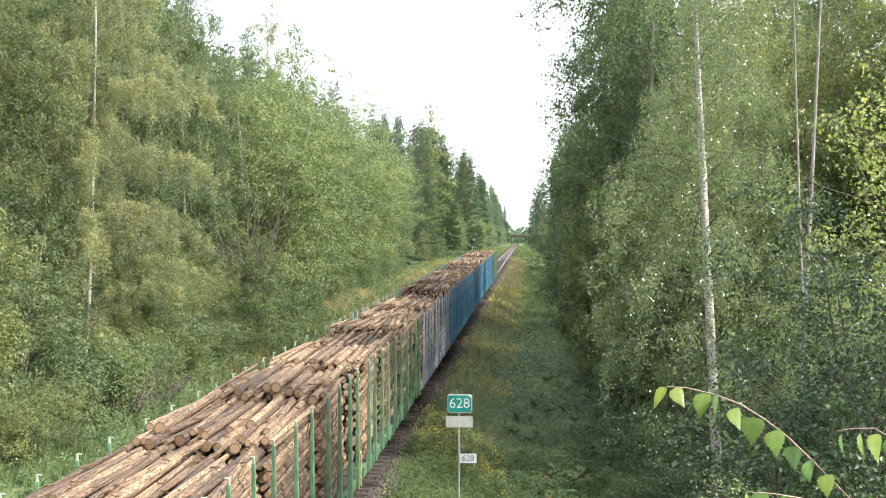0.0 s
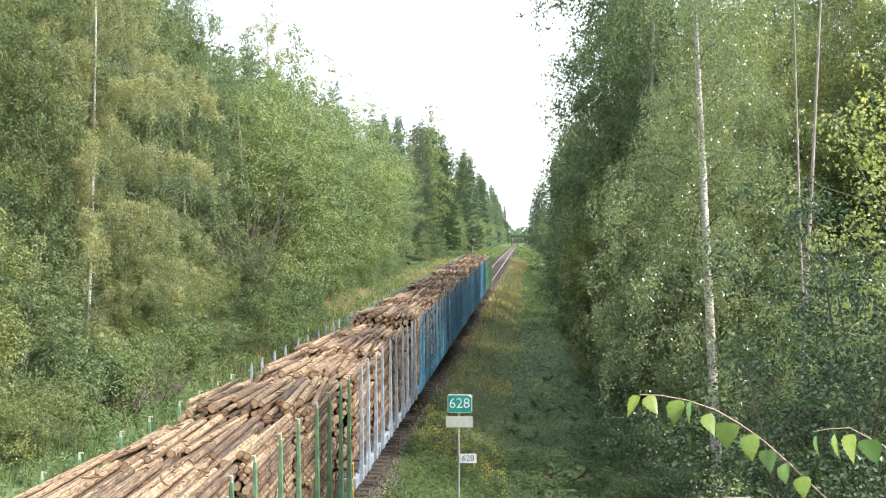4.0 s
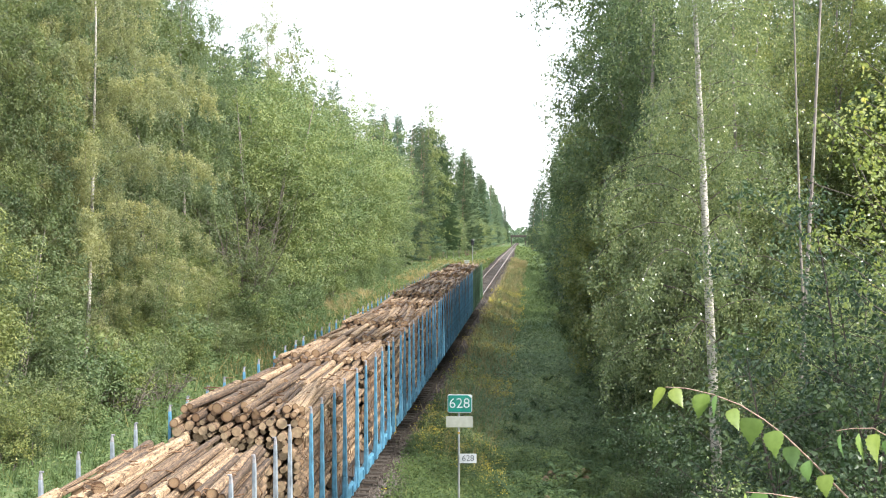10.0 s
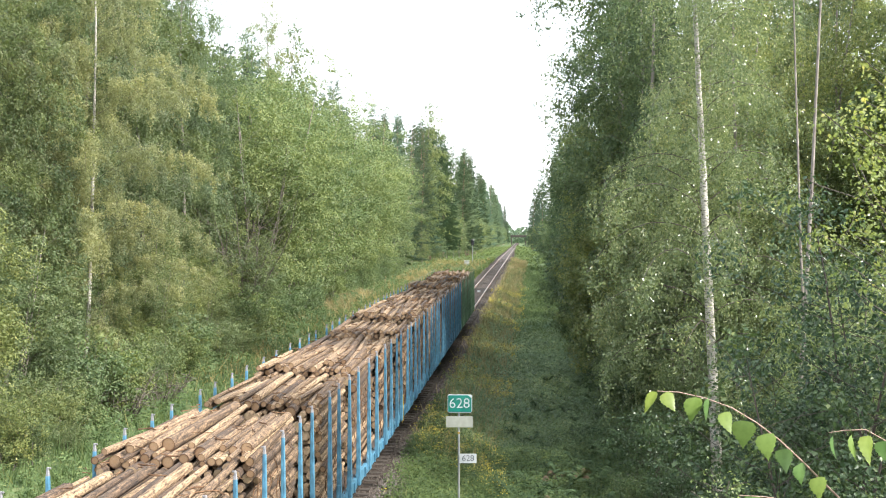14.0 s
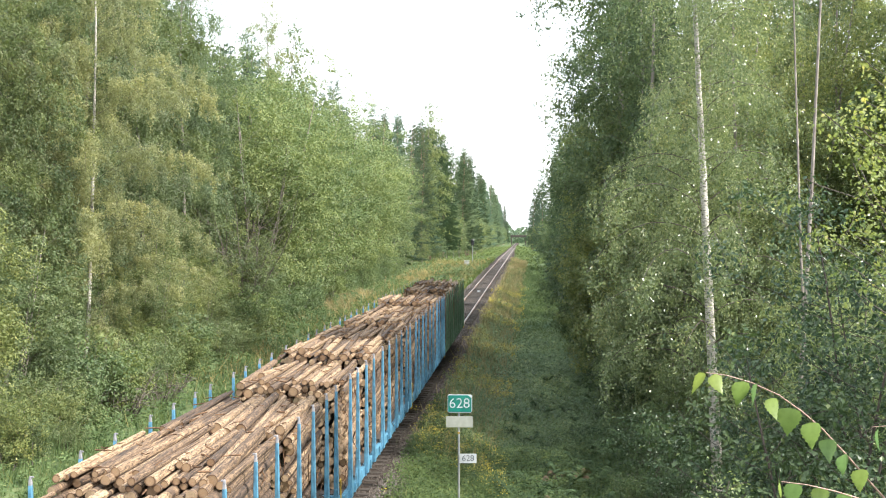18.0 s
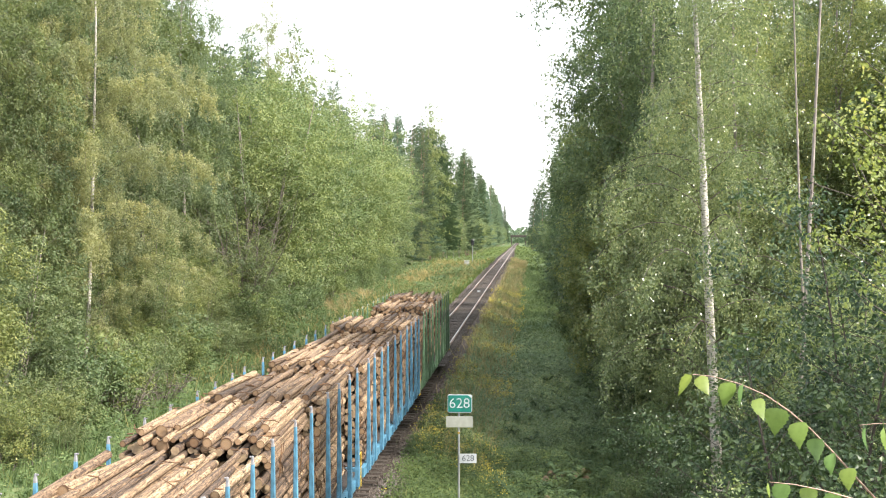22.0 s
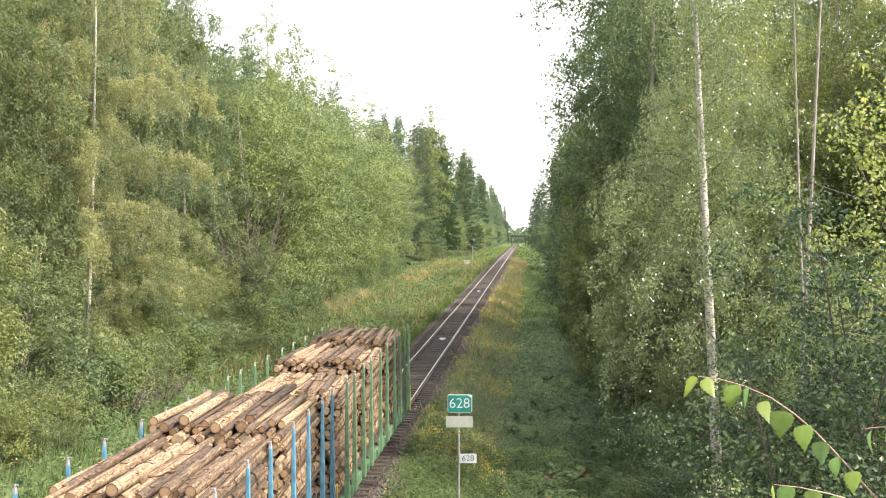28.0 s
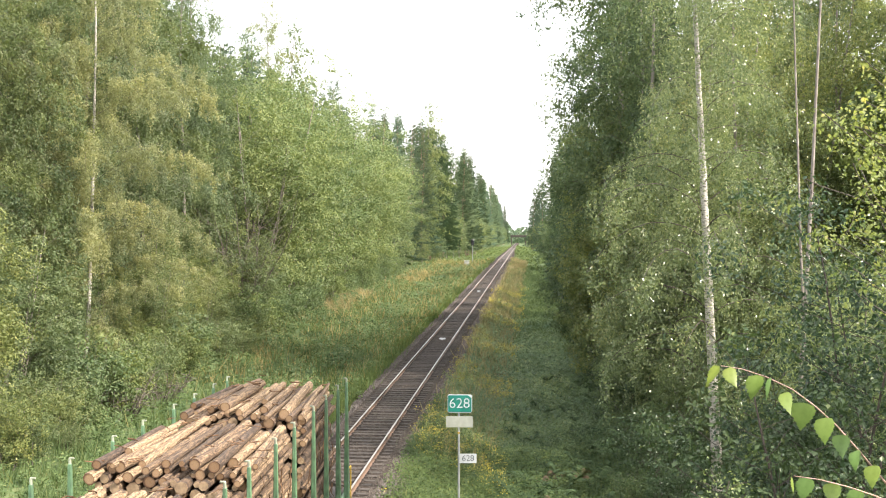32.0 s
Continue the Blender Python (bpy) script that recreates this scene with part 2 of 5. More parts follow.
def tree(name, kind, seed, h, radius, base, leaves, size, leaf_mat, bark, label, stem=0.16, lean=(0, 0), weeping=0.6, stems=1, category="tree", fine=False, limbs_n=0, wander=0.02):
    """A tree of trunk, branches and crown; kind: birch (hanging strands), broad (leaf clumps), conifer (whorls)."""
    rng = np.random.default_rng(seed)
    thing = new(name)
    tagged(thing, label, category)
    trunks, limbs, spots, faces = [], [], [], []
    for s in range(stems):
        way = np.array([lean[0], lean[1], 1.0])
        foot = np.zeros(3)
        if stems > 1:
            a = rng.uniform(0, 6.28)
            way[:2] += np.array([math.cos(a), math.sin(a)]) * rng.uniform(0.08, 0.3)
            foot[:2] = rng.normal(size=2) * 0.25
        hs = h * (1 if s == 0 else rng.uniform(0.65, 0.98))
        t = curve_points(rng, foot, way, hs, 14, (0, 0, 0.15), wander)
        trunks.append((t, stem * (0.7 if stems > 1 else 1) * np.linspace(1, 0.08, len(t)) ** 0.85))
    per = leaves // stems
    for t, _ in trunks:
        count = limbs_n or {"birch": 60, "broad": 36, "conifer": 150}[kind]
        if stems > 1:
            count = max(14, count // stems * 2)
        weights = []
        groups = []
        for i in range(count):
            f = (i + rng.uniform(0, 1)) / count
            q = base + (0.985 - base) * f
            x = q * (len(t) - 1)
            k = min(int(x), len(t) - 2)
            p = t[k] + (t[k + 1] - t[k]) * (x - k)
            az = i * 2.4 + rng.uniform(-0.5, 0.5)
            out = np.array([math.cos(az), math.sin(az), 0])
            if kind == "birch":
                L = radius * (0.28 + 0.9 * math.sin(math.pi * min(1, (f * 0.86 + 0.14)) ** 0.8)) * rng.uniform(0.55, 1.2)
                c = curve_points(rng, p, out + [0, 0, rng.uniform(0.5, 1.1)], L * 1.15, 7, (0, 0, -0.9 - weeping), 0.07)
            elif kind == "broad":
                L = radius * (0.35 + 0.85 * math.sin(math.pi * (f * 0.88 + 0.1)) ** 0.7) * rng.uniform(0.6, 1.15)
                c = curve_points(rng, p, out + [0, 0, rng.uniform(0.3, 0.9)], L * 1.1, 6, (0, 0, 0.15), 0.1)
            else:
                L = radius * (1.05 - f) ** 0.62 * rng.uniform(0.65, 1.15) + 0.15
                c = curve_points(rng, p, out + [0, 0, 0.15 + 0.5 * f], L, 5, (0, 0, -0.25), 0.04)
            r0 = stem * (0.22 if kind == 'broad' else 0.13) * (1 - 0.75 * f)
            limbs.append((c, np.linspace(r0, 0.006, len(c))))
            groups.append((c, L))
            weights.append(L ** 1.5)
        weights = np.array(weights) / sum(weights)
        for (c, L), w in zip(groups, weights):
            k = int(per * w)
            if k < 2:
                continue
            if kind == "birch":
                n_str = max(3, int(L * 11))
                which = rng.integers(0, n_str, k)
                along = rng.uniform(0.05, 1.0, n_str) ** 0.8 * (len(c) - 1)
                i0 = np.minimum(along.astype(int), len(c) - 2)
                root = c[i0] + (c[i0 + 1] - c[i0]) * (along - i0)[:, None] + rng.normal(size=(n_str, 3)) * [0.24, 0.24, 0.16]
                length = rng.uniform(0.12, 1.0, n_str) ** 1.3 * weeping * 2.3
                swing = rng.normal(size=(n_str, 2)) * 0.16
                d = rng.uniform(0, 1, k)
                p = root[which].copy()
                p[:, 2] -= d * length[which]
                p[:, :2] += swing[which] * (d * length[which])[:, None]
                off = rng.normal(size=(k, 3)) * (0.05 + 0.5 * size)
                p += off
                spots.append(p)
                faces.append(off / (0.05 + 0.5 * size) * 0.8 + out * 0.9 + [0, 0, 0.5])
            elif kind == "broad":
                n_cl = max(2, int(L * 1.9))
                which = rng.integers(0, n_cl, k)
                along = rng.uniform(0.3, 1.0, n_cl) ** 0.6 * (len(c) - 1)
                i0 = np.minimum(along.astype(int), len(c) - 2)
                root = c[i0] + (c[i0 + 1] - c[i0]) * (along - i0)[:, None] + rng.normal(size=(n_cl, 3)) * 0.16 * radius
                sp = rng.uniform(0.5, 1.25, n_cl) * (0.09 * radius + 0.10)
                off = rng.normal(size=(k, 3))
                off *= (0.75 + 0.25 * np.linalg.norm(off, axis=1)[:, None]) / (np.linalg.norm(off, axis=1)[:, None] + 1e-9)
                p = root[which] + off * sp[which][:, None] * [1.35, 1.35, 0.95]
                spots.append(p)
                faces.append(off + (p - [t[0, 0], t[0, 1], 0]) * [0.25 / radius, 0.25 / radius, 0] + [0, 0, 0.55])
            else:
                d = rng.uniform(0.12, 1.0, k) ** 0.7 * (len(c) - 1)
                i0 = np.minimum(d.astype(int), len(c) - 2)
                p = c[i0] + (c[i0 + 1] - c[i0]) * (d - i0)[:, None]
                wide = 0.30 * (1 - d / (len(c) - 1) * 0.7) * min(1.0, L)
                p = p + rng.normal(size=(k, 3)) * np.stack([wide, wide, wide * 0.45], 1) - [0, 0, 0.06]
                spots.append(p)
                faces.append(np.tile(out * 0.7 + [0, 0, 0.7], (k, 1)))
    v, f = tube_arrays([a for a, _ in trunks], [r for _, r in trunks], 8 if fine or size < 0.2 else 5)
    piece("trunk", np_mesh("trunk", v, f, bark, smooth=True), thing, Matrix())
    step = 1 if fine else 3
    v, f = tube_arrays([np.concatenate([a[:-1:step], a[-1:]]) for a, _ in limbs], [np.concatenate([r[:-1:step], r[-1:]]) for _, r in limbs], 4 if fine else 3)
    piece("branchwork", np_mesh("branchwork", v, f, TWIG_BARK), thing, Matrix())
    thing.children[-1]["kind"] = "stuff"
    p = np.concatenate(spots)
    fc = np.concatenate(faces)[p[:, 2] > 0.05]
    p = p[p[:, 2] > 0.05]
    v, f = leaf_arrays(rng, p, size, 0.55 if kind == "birch" else 0.15, 0.66 if kind != "conifer" else 0.3, fine=fine, face=fc, loose=0.32 if kind == "broad" else 0.45 if size < 0.16 else 0.28)
    piece("crown", np_mesh("crown", v, f, leaf_mat), thing, Matrix())
    return thing


def smooth_ramp(d, soft):
    """0 before 0, d after it, rounded over +-soft."""
    return np.where(d < -soft, 0.0, np.where(d > soft, d, (d + soft) ** 2 / (4 * soft)))


TRACK_X = -6.47


def track_x(y):
    return TRACK_X - 0.012 * smooth_ramp(np.asarray(y, float) - 225, 45)


def track_z(y):
    return -0.018 * smooth_ramp(np.asarray(y, float) - 225, 45)


def ground_z(x, y):
    """The ground beside the line: a low bank, shallow ditches, then the forest floor."""
    x, y = np.asarray(x, float), np.asarray(y, float)
    d = np.abs(x - track_x(y))
    s = np.clip((d - 1.9) / 3.2, 0, 1)
    s = s * s * (3 - 2 * s)
    z = -0.42 - 0.75 * s + 0.35 * np.clip((d - 9) / 9, 0, 1)
    lump = 0.10 * np.sin(x * 0.9 + 0.3 * y) * np.sin(y * 0.63 - 0.2 * x) + 0.12 * np.sin(x * 0.31 + 1.3) * np.sin(y * 0.21)
    near_right = np.clip((x - 2) / 6, 0, 1) * np.clip((34 - y) / 20, 0, 1) * 3.0
    return z + lump * np.clip((d - 2.5) / 2, 0, 1) + track_z(y) + near_right


# ---- ground ----
xs = np.concatenate([-np.geomspace(2500, 60, 14), np.arange(-56, 44, 1.0), np.geomspace(48, 2500, 14)])
ys = np.concatenate([-np.geomspace(600, 20, 8), np.arange(-16, 260, 1.6), np.geomspace(262, 4800, 40)])
gx, gy = np.meshgrid(xs, ys)
gv = np.stack([gx, gy, ground_z(gx, gy)], -1).reshape(-1, 3)
i, j = np.meshgrid(np.arange(len(xs) - 1), np.arange(len(ys) - 1))
k = (j * len(xs) + i).ravel()
gf = np.stack([k, k + 1, k + 1 + len(xs), k + len(xs)], 1)
ground = new("ground", np_mesh("ground", gv, gf, SOIL, smooth=True))
tagged(ground, "grassy clearing and forest floor beside the railway", "ground", kind="structure")

# ---- railway track ----
sections = np.concatenate([np.arange(-60, 300, 4.0), np.geomspace(304, 1400, 40)])


def swept(name, profile, mats, index=None, dz=0.0):
    """A strip of the given cross-section (x, z pairs) along the line."""
    pr = np.asarray(profile, float)
    v = np.stack([np.stack([track_x(y) + pr[:, 0], np.full(len(pr), y), track_z(y) + pr[:, 1] + dz], 1) for y in sections]).reshape(-1, 3)
    n = len(pr)
    q = [(s * n + a, s * n + a + 1, (s + 1) * n + a + 1, (s + 1) * n + a) for s in range(len(sections) - 1) for a in range(n - 1)]
    idx = [index[a] for s in range(len(sections) - 1) for a in range(n - 1)] if index else None
    return np_mesh(name, v, q, mats, idx)


ballast = new("ballast_bed", swept("ballast_bed", [(-2.7, -0.75), (-2.0, -0.34), (-1.5, -0.20), (0, -0.205), (1.5, -0.20), (2.0, -0.34), (2.7, -0.75)], BALLAST))
tagged(ballast, "grey-brown crushed stone ballast under the rails", "ballast", kind="structure")
RAIL = [(-0.075, -0.16), (-0.075, -0.145), (-0.012, -0.12), (-0.012, -0.045), (-0.036, -0.035), (-0.036, -0.004), (-0.03, 0.0), (0.03, 0.0), (0.036, -0.004), (0.036, -0.035), (0.012, -0.045), (0.012, -0.12), (0.075, -0.145), (0.075, -0.16)]
RAIL_IDX = [0, 0, 0, 0, 0, 1, 1, 1, 0, 0, 0, 0, 0]
for side in (-0.797, 0.797):
    ob = new("rail", swept("rail", [(x + side, z) for x, z in RAIL], [RAIL_SIDE, RAIL_TOP], RAIL_IDX))
    tagged(ob, "steel rail with a worn bright head", "rail", "rails of the track", "structure")


def sleeper_mesh():
    bm = bmesh.new()
    box(bm, 2.65, 0.24, 0.2, 0, 0, -0.36, 0.015)
    for s in (-0.797, 0.797):
        box(bm, 0.3, 0.16, 0.02, s, 0, -0.165)
        for dx in (-0.1, 0.1):
            box(bm, 0.06, 0.08, 0.035, s + dx, 0, -0.15)
    me = bpy.data.meshes.new("sleeper")
    bm.to_mesh(me)
    bm.free()
    me.materials.append(SLEEPER)
    return me


TIE = sleeper_mesh()
rng = np.random.default_rng(5)
track = new("sleeper_row")
tagged(track, "dark weathered sleepers set in the ballast", "sleepers", kind="structure")
for q in range(300):
    y = 14 + q * 0.61
    piece("sleeper", TIE, track, pose(float(track_x(y)) + rng.normal() * 0.015, y, float(track_z(y)) + rng.normal() * 0.008, 0, 0, rng.normal() * 0.5))
tq = [[0, 1, 3, 2], [2, 3, 7, 6], [6, 7, 5, 4], [4, 5, 1, 0], [2, 6, 4, 0], [7, 3, 1, 5]]
tv = np.array([(x * 1.32, y * 0.12, -0.36 + z * 0.2) for x in (-1, 1) for y in (-1, 1) for z in (0, 1)])
V, F = [], []
for q in range(300, 900):
    y = 14 + q * 0.61
    F.append(np.array(tq) + len(V) * len(tv))
    V.append(tv + [float(track_x(y)), y, float(track_z(y))])
far_ties = new("far_sleepers", np_mesh("far_sleepers", np.concatenate(V), np.concatenate(F), SLEEPER))
far_ties.parent = track
far_ties["kind"] = "stuff"
# loose stones on the shoulders and between the sleepers
k = 84000
sy = 14 + 180 * rng.uniform(0, 1, k) ** 1.35
sx = TRACK_X + np.where(rng.random(k) < 0.55, rng.choice([-1, 1], k) * rng.uniform(1.25, 2.4, k), rng.uniform(-1.4, 1.4, k))
sz = np.interp(np.abs(sx - TRACK_X), [0, 1.5, 2.0, 2.7], [-0.20, -0.195, -0.33, -0.74]) + np.where((np.abs(sx - TRACK_X) < 1.35) & (rng.random(k) < 0.45), 0.04, 0.0)
sr = rng.uniform(0.02, 0.05, k) * np.where(np.abs(sx - TRACK_X) > 1.3, 1.35, 0.9)
tet = np.array([[1, 0, 0], [-0.5, 0.87, 0], [-0.5, -0.87, 0], [0, 0, 1.0]])
rot = rng.uniform(0, 6.28, k)
cx, sxn = np.cos(rot)[:, None], np.sin(rot)[:, None]
tv = np.stack([tet[None, :, 0] * cx - tet[None, :, 1] * sxn, tet[None, :, 0] * sxn + tet[None, :, 1] * cx, np.repeat(tet[None, :, 2], k, 0) * 0.9 - 0.15], -1) * sr[:, None, None] * rng.uniform(0.7, 1.4, (k, 4, 1))
tv += np.stack([sx, sy, sz], 1)[:, None]
tf = (np.array([[0, 1, 3], [1, 2, 3], [2, 0, 3]])[None] + 4 * np.arange(k)[:, None, None]).reshape(-1, 3)
clean = np.repeat((np.abs(sx - TRACK_X) > 1.5).astype(int), 3)      # cleaner gravel outside the sleepers
stones = new("ballast_stones", np_mesh("ballast_stones", tv.reshape(-1, 3), tf, [STONE, GRAVEL], clean.tolist()))
tagged(stones, "loose grey crushed stones on the track bed", "stones", kind="stuff")

# ---- the timber train ----
BARK = None
m, n, l, b = material("log_bark", 0.85)
a = noise_node(n, l, 1.0, 5, stretch=(2.6, 5, 2.6), rough=0.7)
o = n.new("ShaderNodeObjectInfo")
ad = n.new("ShaderNodeMath")
ad.operation = "MULTIPLY_ADD"
l.new(o.outputs["Random"], ad.inputs[0])
ad.inputs[1].default_value = 0.34
l.new(a.outputs[0], ad.inputs[2])
r = ramp(n, [(0.46, (0.045, 0.03, 0.021)), (0.58, (0.10, 0.065, 0.04)), (0.72, (0.19, 0.128, 0.076)), (0.92, (0.34, 0.25, 0.155))])
l.new(ad.outputs[0], r.inputs[0])
a2 = noise_node(n, l, 1, 4, stretch=(2.2, 30, 2.2), rough=0.75)
r2 = ramp(n, [(0.38, (0.2, 0.17, 0.15)), (0.49, (0.8, 0.76, 0.72)), (0.56, (1.0, 0.98, 0.95)), (0.66, (1.4, 1.38, 1.34))])
l.new(a2.outputs[0], r2.inputs[0])
l.new(mix(n, l, r.outputs[0], r2.outputs[0], 1.0, "MULTIPLY"), b.inputs["Base Color"])
bump(n, l, b, a.outputs[0], 0.6, 0.02)
BARK = m
m, n, l, b = material("log_end", 0.8)
a = noise_node(n, l, 14, 4)
r = ramp(n, [(0.3, (0.17, 0.11, 0.063)), (0.6, (0.29, 0.20, 0.12)), (0.8, (0.38, 0.28, 0.18))])
l.new(a.outputs[0], r.inputs[0])
o = n.new("ShaderNodeObjectInfo")
ro = ramp(n, [(0.0, (0.6, 0.52, 0.45)), (0.4, (0.95, 0.92, 0.88)), (1.0, (1.1, 1.08, 1.05))])
l.new(o.outputs["Random"], ro.inputs[0])
l.new(mix(n, l, r.outputs[0], ro.outputs[0], 1.0, "MULTIPLY"), b.inputs["Base Color"])
co = n.new("ShaderNodeTexCoord")
sx = n.new("ShaderNodeSeparateXYZ")
l.new(co.outputs["Object"], sx.inputs[0])
hyp = n.new("ShaderNodeVectorMath")
hyp.operation = "LENGTH"
cx = n.new("ShaderNodeCombineXYZ")
l.new(sx.outputs[0], cx.inputs[0])
l.new(sx.outputs[2], cx.inputs[1])
l.new(cx.outputs[0], hyp.inputs[0])
rim = ramp(n, [(0.0, (1.02, 0.95, 0.85)), (0.55, (1, 1, 1)), (0.84, (0.85, 0.78, 0.7)), (0.95, (0.35, 0.27, 0.22))])
l.new(hyp.outputs["Value"], rim.inputs[0])
old = b.inputs["Base Color"].links[0].from_socket
l.new(mix(n, l, old, rim.outputs[0], 1.0, "MULTIPLY"), b.inputs["Base Color"])
CUT_END = m
CORE_END = two_scale("inner_log_end", [(0.3, (0.20, 0.135, 0.08)), (0.7, (0.36, 0.26, 0.155))], 14, 3, 0.85, bumpy=0)


SCRAP = two_scale("torn_bark", [(0.3, (0.05, 0.03, 0.02)), (0.7, (0.2, 0.12, 0.07))], 12, 0.9, 0.9, bumpy=0)


def paint(name, c, rough=0.5, grime=0.35):
    d = tuple(x * (1 - grime) for x in c)
    w = tuple(min(1, x * 1.15 + 0.02) for x in c)
    return two_scale(name, [(0.28, tuple(x * 0.5 + 0.03 for x in d)), (0.42, d), (0.6, c), (0.8, w)], 11, 1.3, rough, bumpy=0.12, dist=0.004, stretch=(1, 1, 0.35), random_tint=0.15)


GREEN_PAINT = paint("green_paint", (0.10, 0.19, 0.10))
BLUE_PAINT = paint("blue_paint", (0.085, 0.235, 0.35))
GREY_PAINT = paint("grey_paint", (0.25, 0.285, 0.32))
DARK_STEEL = two_scale("dark_steel", [(0.3, (0.035, 0.03, 0.028)), (0.7, (0.09, 0.075, 0.065))], 12, 1.5, 0.7, 0.3)
BARE_STEEL = two_scale("weathered_post_tip", [(0.3, (0.14, 0.145, 0.16)), (0.7, (0.32, 0.30, 0.30))], 16, 3, 0.6, 0.2)
YELLOW_PAINT = paint("yellow_paint", (0.62, 0.42, 0.03))
PALE_TIP = paint("pale_tip", (0.34, 0.37, 0.27))


def log_mesh(seed, sides=10):
    """A log of unit radius and unit length along y, slightly crooked, with knots and flares."""
    rng = np.random.default_rng(seed)
    rows = 5
    ring = np.linspace(0, 2 * np.pi, sides, endpoint=False) + rng.uniform(0, 1)
    oval = 1 + 0.07 * np.cos(2 * ring + rng.uniform(0, 6)) + rng.normal(size=sides) * 0.03
    V, F, idx = [], [], []
    for q in range(rows):
        u = q / (rows - 1)
        taper = 1.10 - 0.22 * u
        off = np.array([math.sin(u * 3 + seed) * 0.09, math.cos(u * 2.3 + seed * 2) * 0.07])
        wob = 1 + rng.normal(size=sides) * 0.03
        V.append(np.stack([off[0] + taper * oval * wob * np.cos(ring), np.full(sides, u), off[1] + taper * oval * wob * np.sin(ring)], 1))
    V = np.concatenate(V)
    for q in range(rows - 1):
        for i in range(sides):
            j = (i + 1) % sides
            F.append([q * sides + i, q * sides + j, (q + 1) * sides + j, (q + 1) * sides + i])
            idx.append(0)
    me = bpy.data.meshes.new("log")
    ends = [list(range(sides)), list(range((rows - 1) * sides, rows * sides))[::-1]]
    me.from_pydata(V.tolist(), [], F + ends)
    me.polygons.foreach_set("material_index", idx + [1, 1])
    me.polygons.foreach_set("use_smooth", [True] * len(idx) + [False, False])
    me.materials.append(BARK)
    me.materials.append(CUT_END)
    return me, V, F


LOGS = [log_mesh(s) for s in range(8)]
# the plainer log of the hidden core: eight sides, ends of three quads each
ring8 = np.linspace(0, 2 * np.pi, 8, endpoint=False)
CORE_V = np.concatenate([np.stack([np.cos(ring8), np.full(8, float(e)), np.sin(ring8)], 1) for e in (0, 1)])
CORE_F = np.array([[i, (i + 1) % 8, 8 + (i + 1) % 8, 8 + i] for i in range(8)] + [[0, 1, 2, 3], [0, 3, 4, 7], [4, 5, 6, 7], [11, 10, 9, 8], [15, 12, 11, 8], [15, 14, 13, 12]])
CORE_I = [0] * 8 + [1] * 6
STACK_W, FLOOR = 2.9, 1.22


def packed(seed, top, crown):
    """Logs dropped one by one between the posts: (x, z, r), up to a rounded top."""
    rng = np.random.default_rng(seed)
    X, Z, R = np.zeros(0), np.zeros(0), np.zeros(0)
    misses = 0
    while misses < 60 and len(X) < 760:
        r = float(np.clip(rng.gamma(10, 0.0078), 0.045, 0.125))
        tries = rng.uniform(-STACK_W / 2 + r, STACK_W / 2 - r, 30)
        rest = np.full(30, FLOOR + r)
        if len(X):
            reach = (R + r) ** 2 - (X - tries[:, None]) ** 2
            rest = np.maximum(rest, np.where(reach > 0, Z + np.sqrt(np.maximum(reach, 0)), 0).max(axis=1))
        i = int(rest.argmin())
        x, z = float(tries[i]), float(rest[i])
        if z + r > top + crown * (1 - (2 * x / STACK_W) ** 4) + rng.normal() * 0.11:
            misses += 1
            continue
        X, Z, R = np.append(X, x), np.append(Z, z), np.append(R, r)
    return X, Z, R


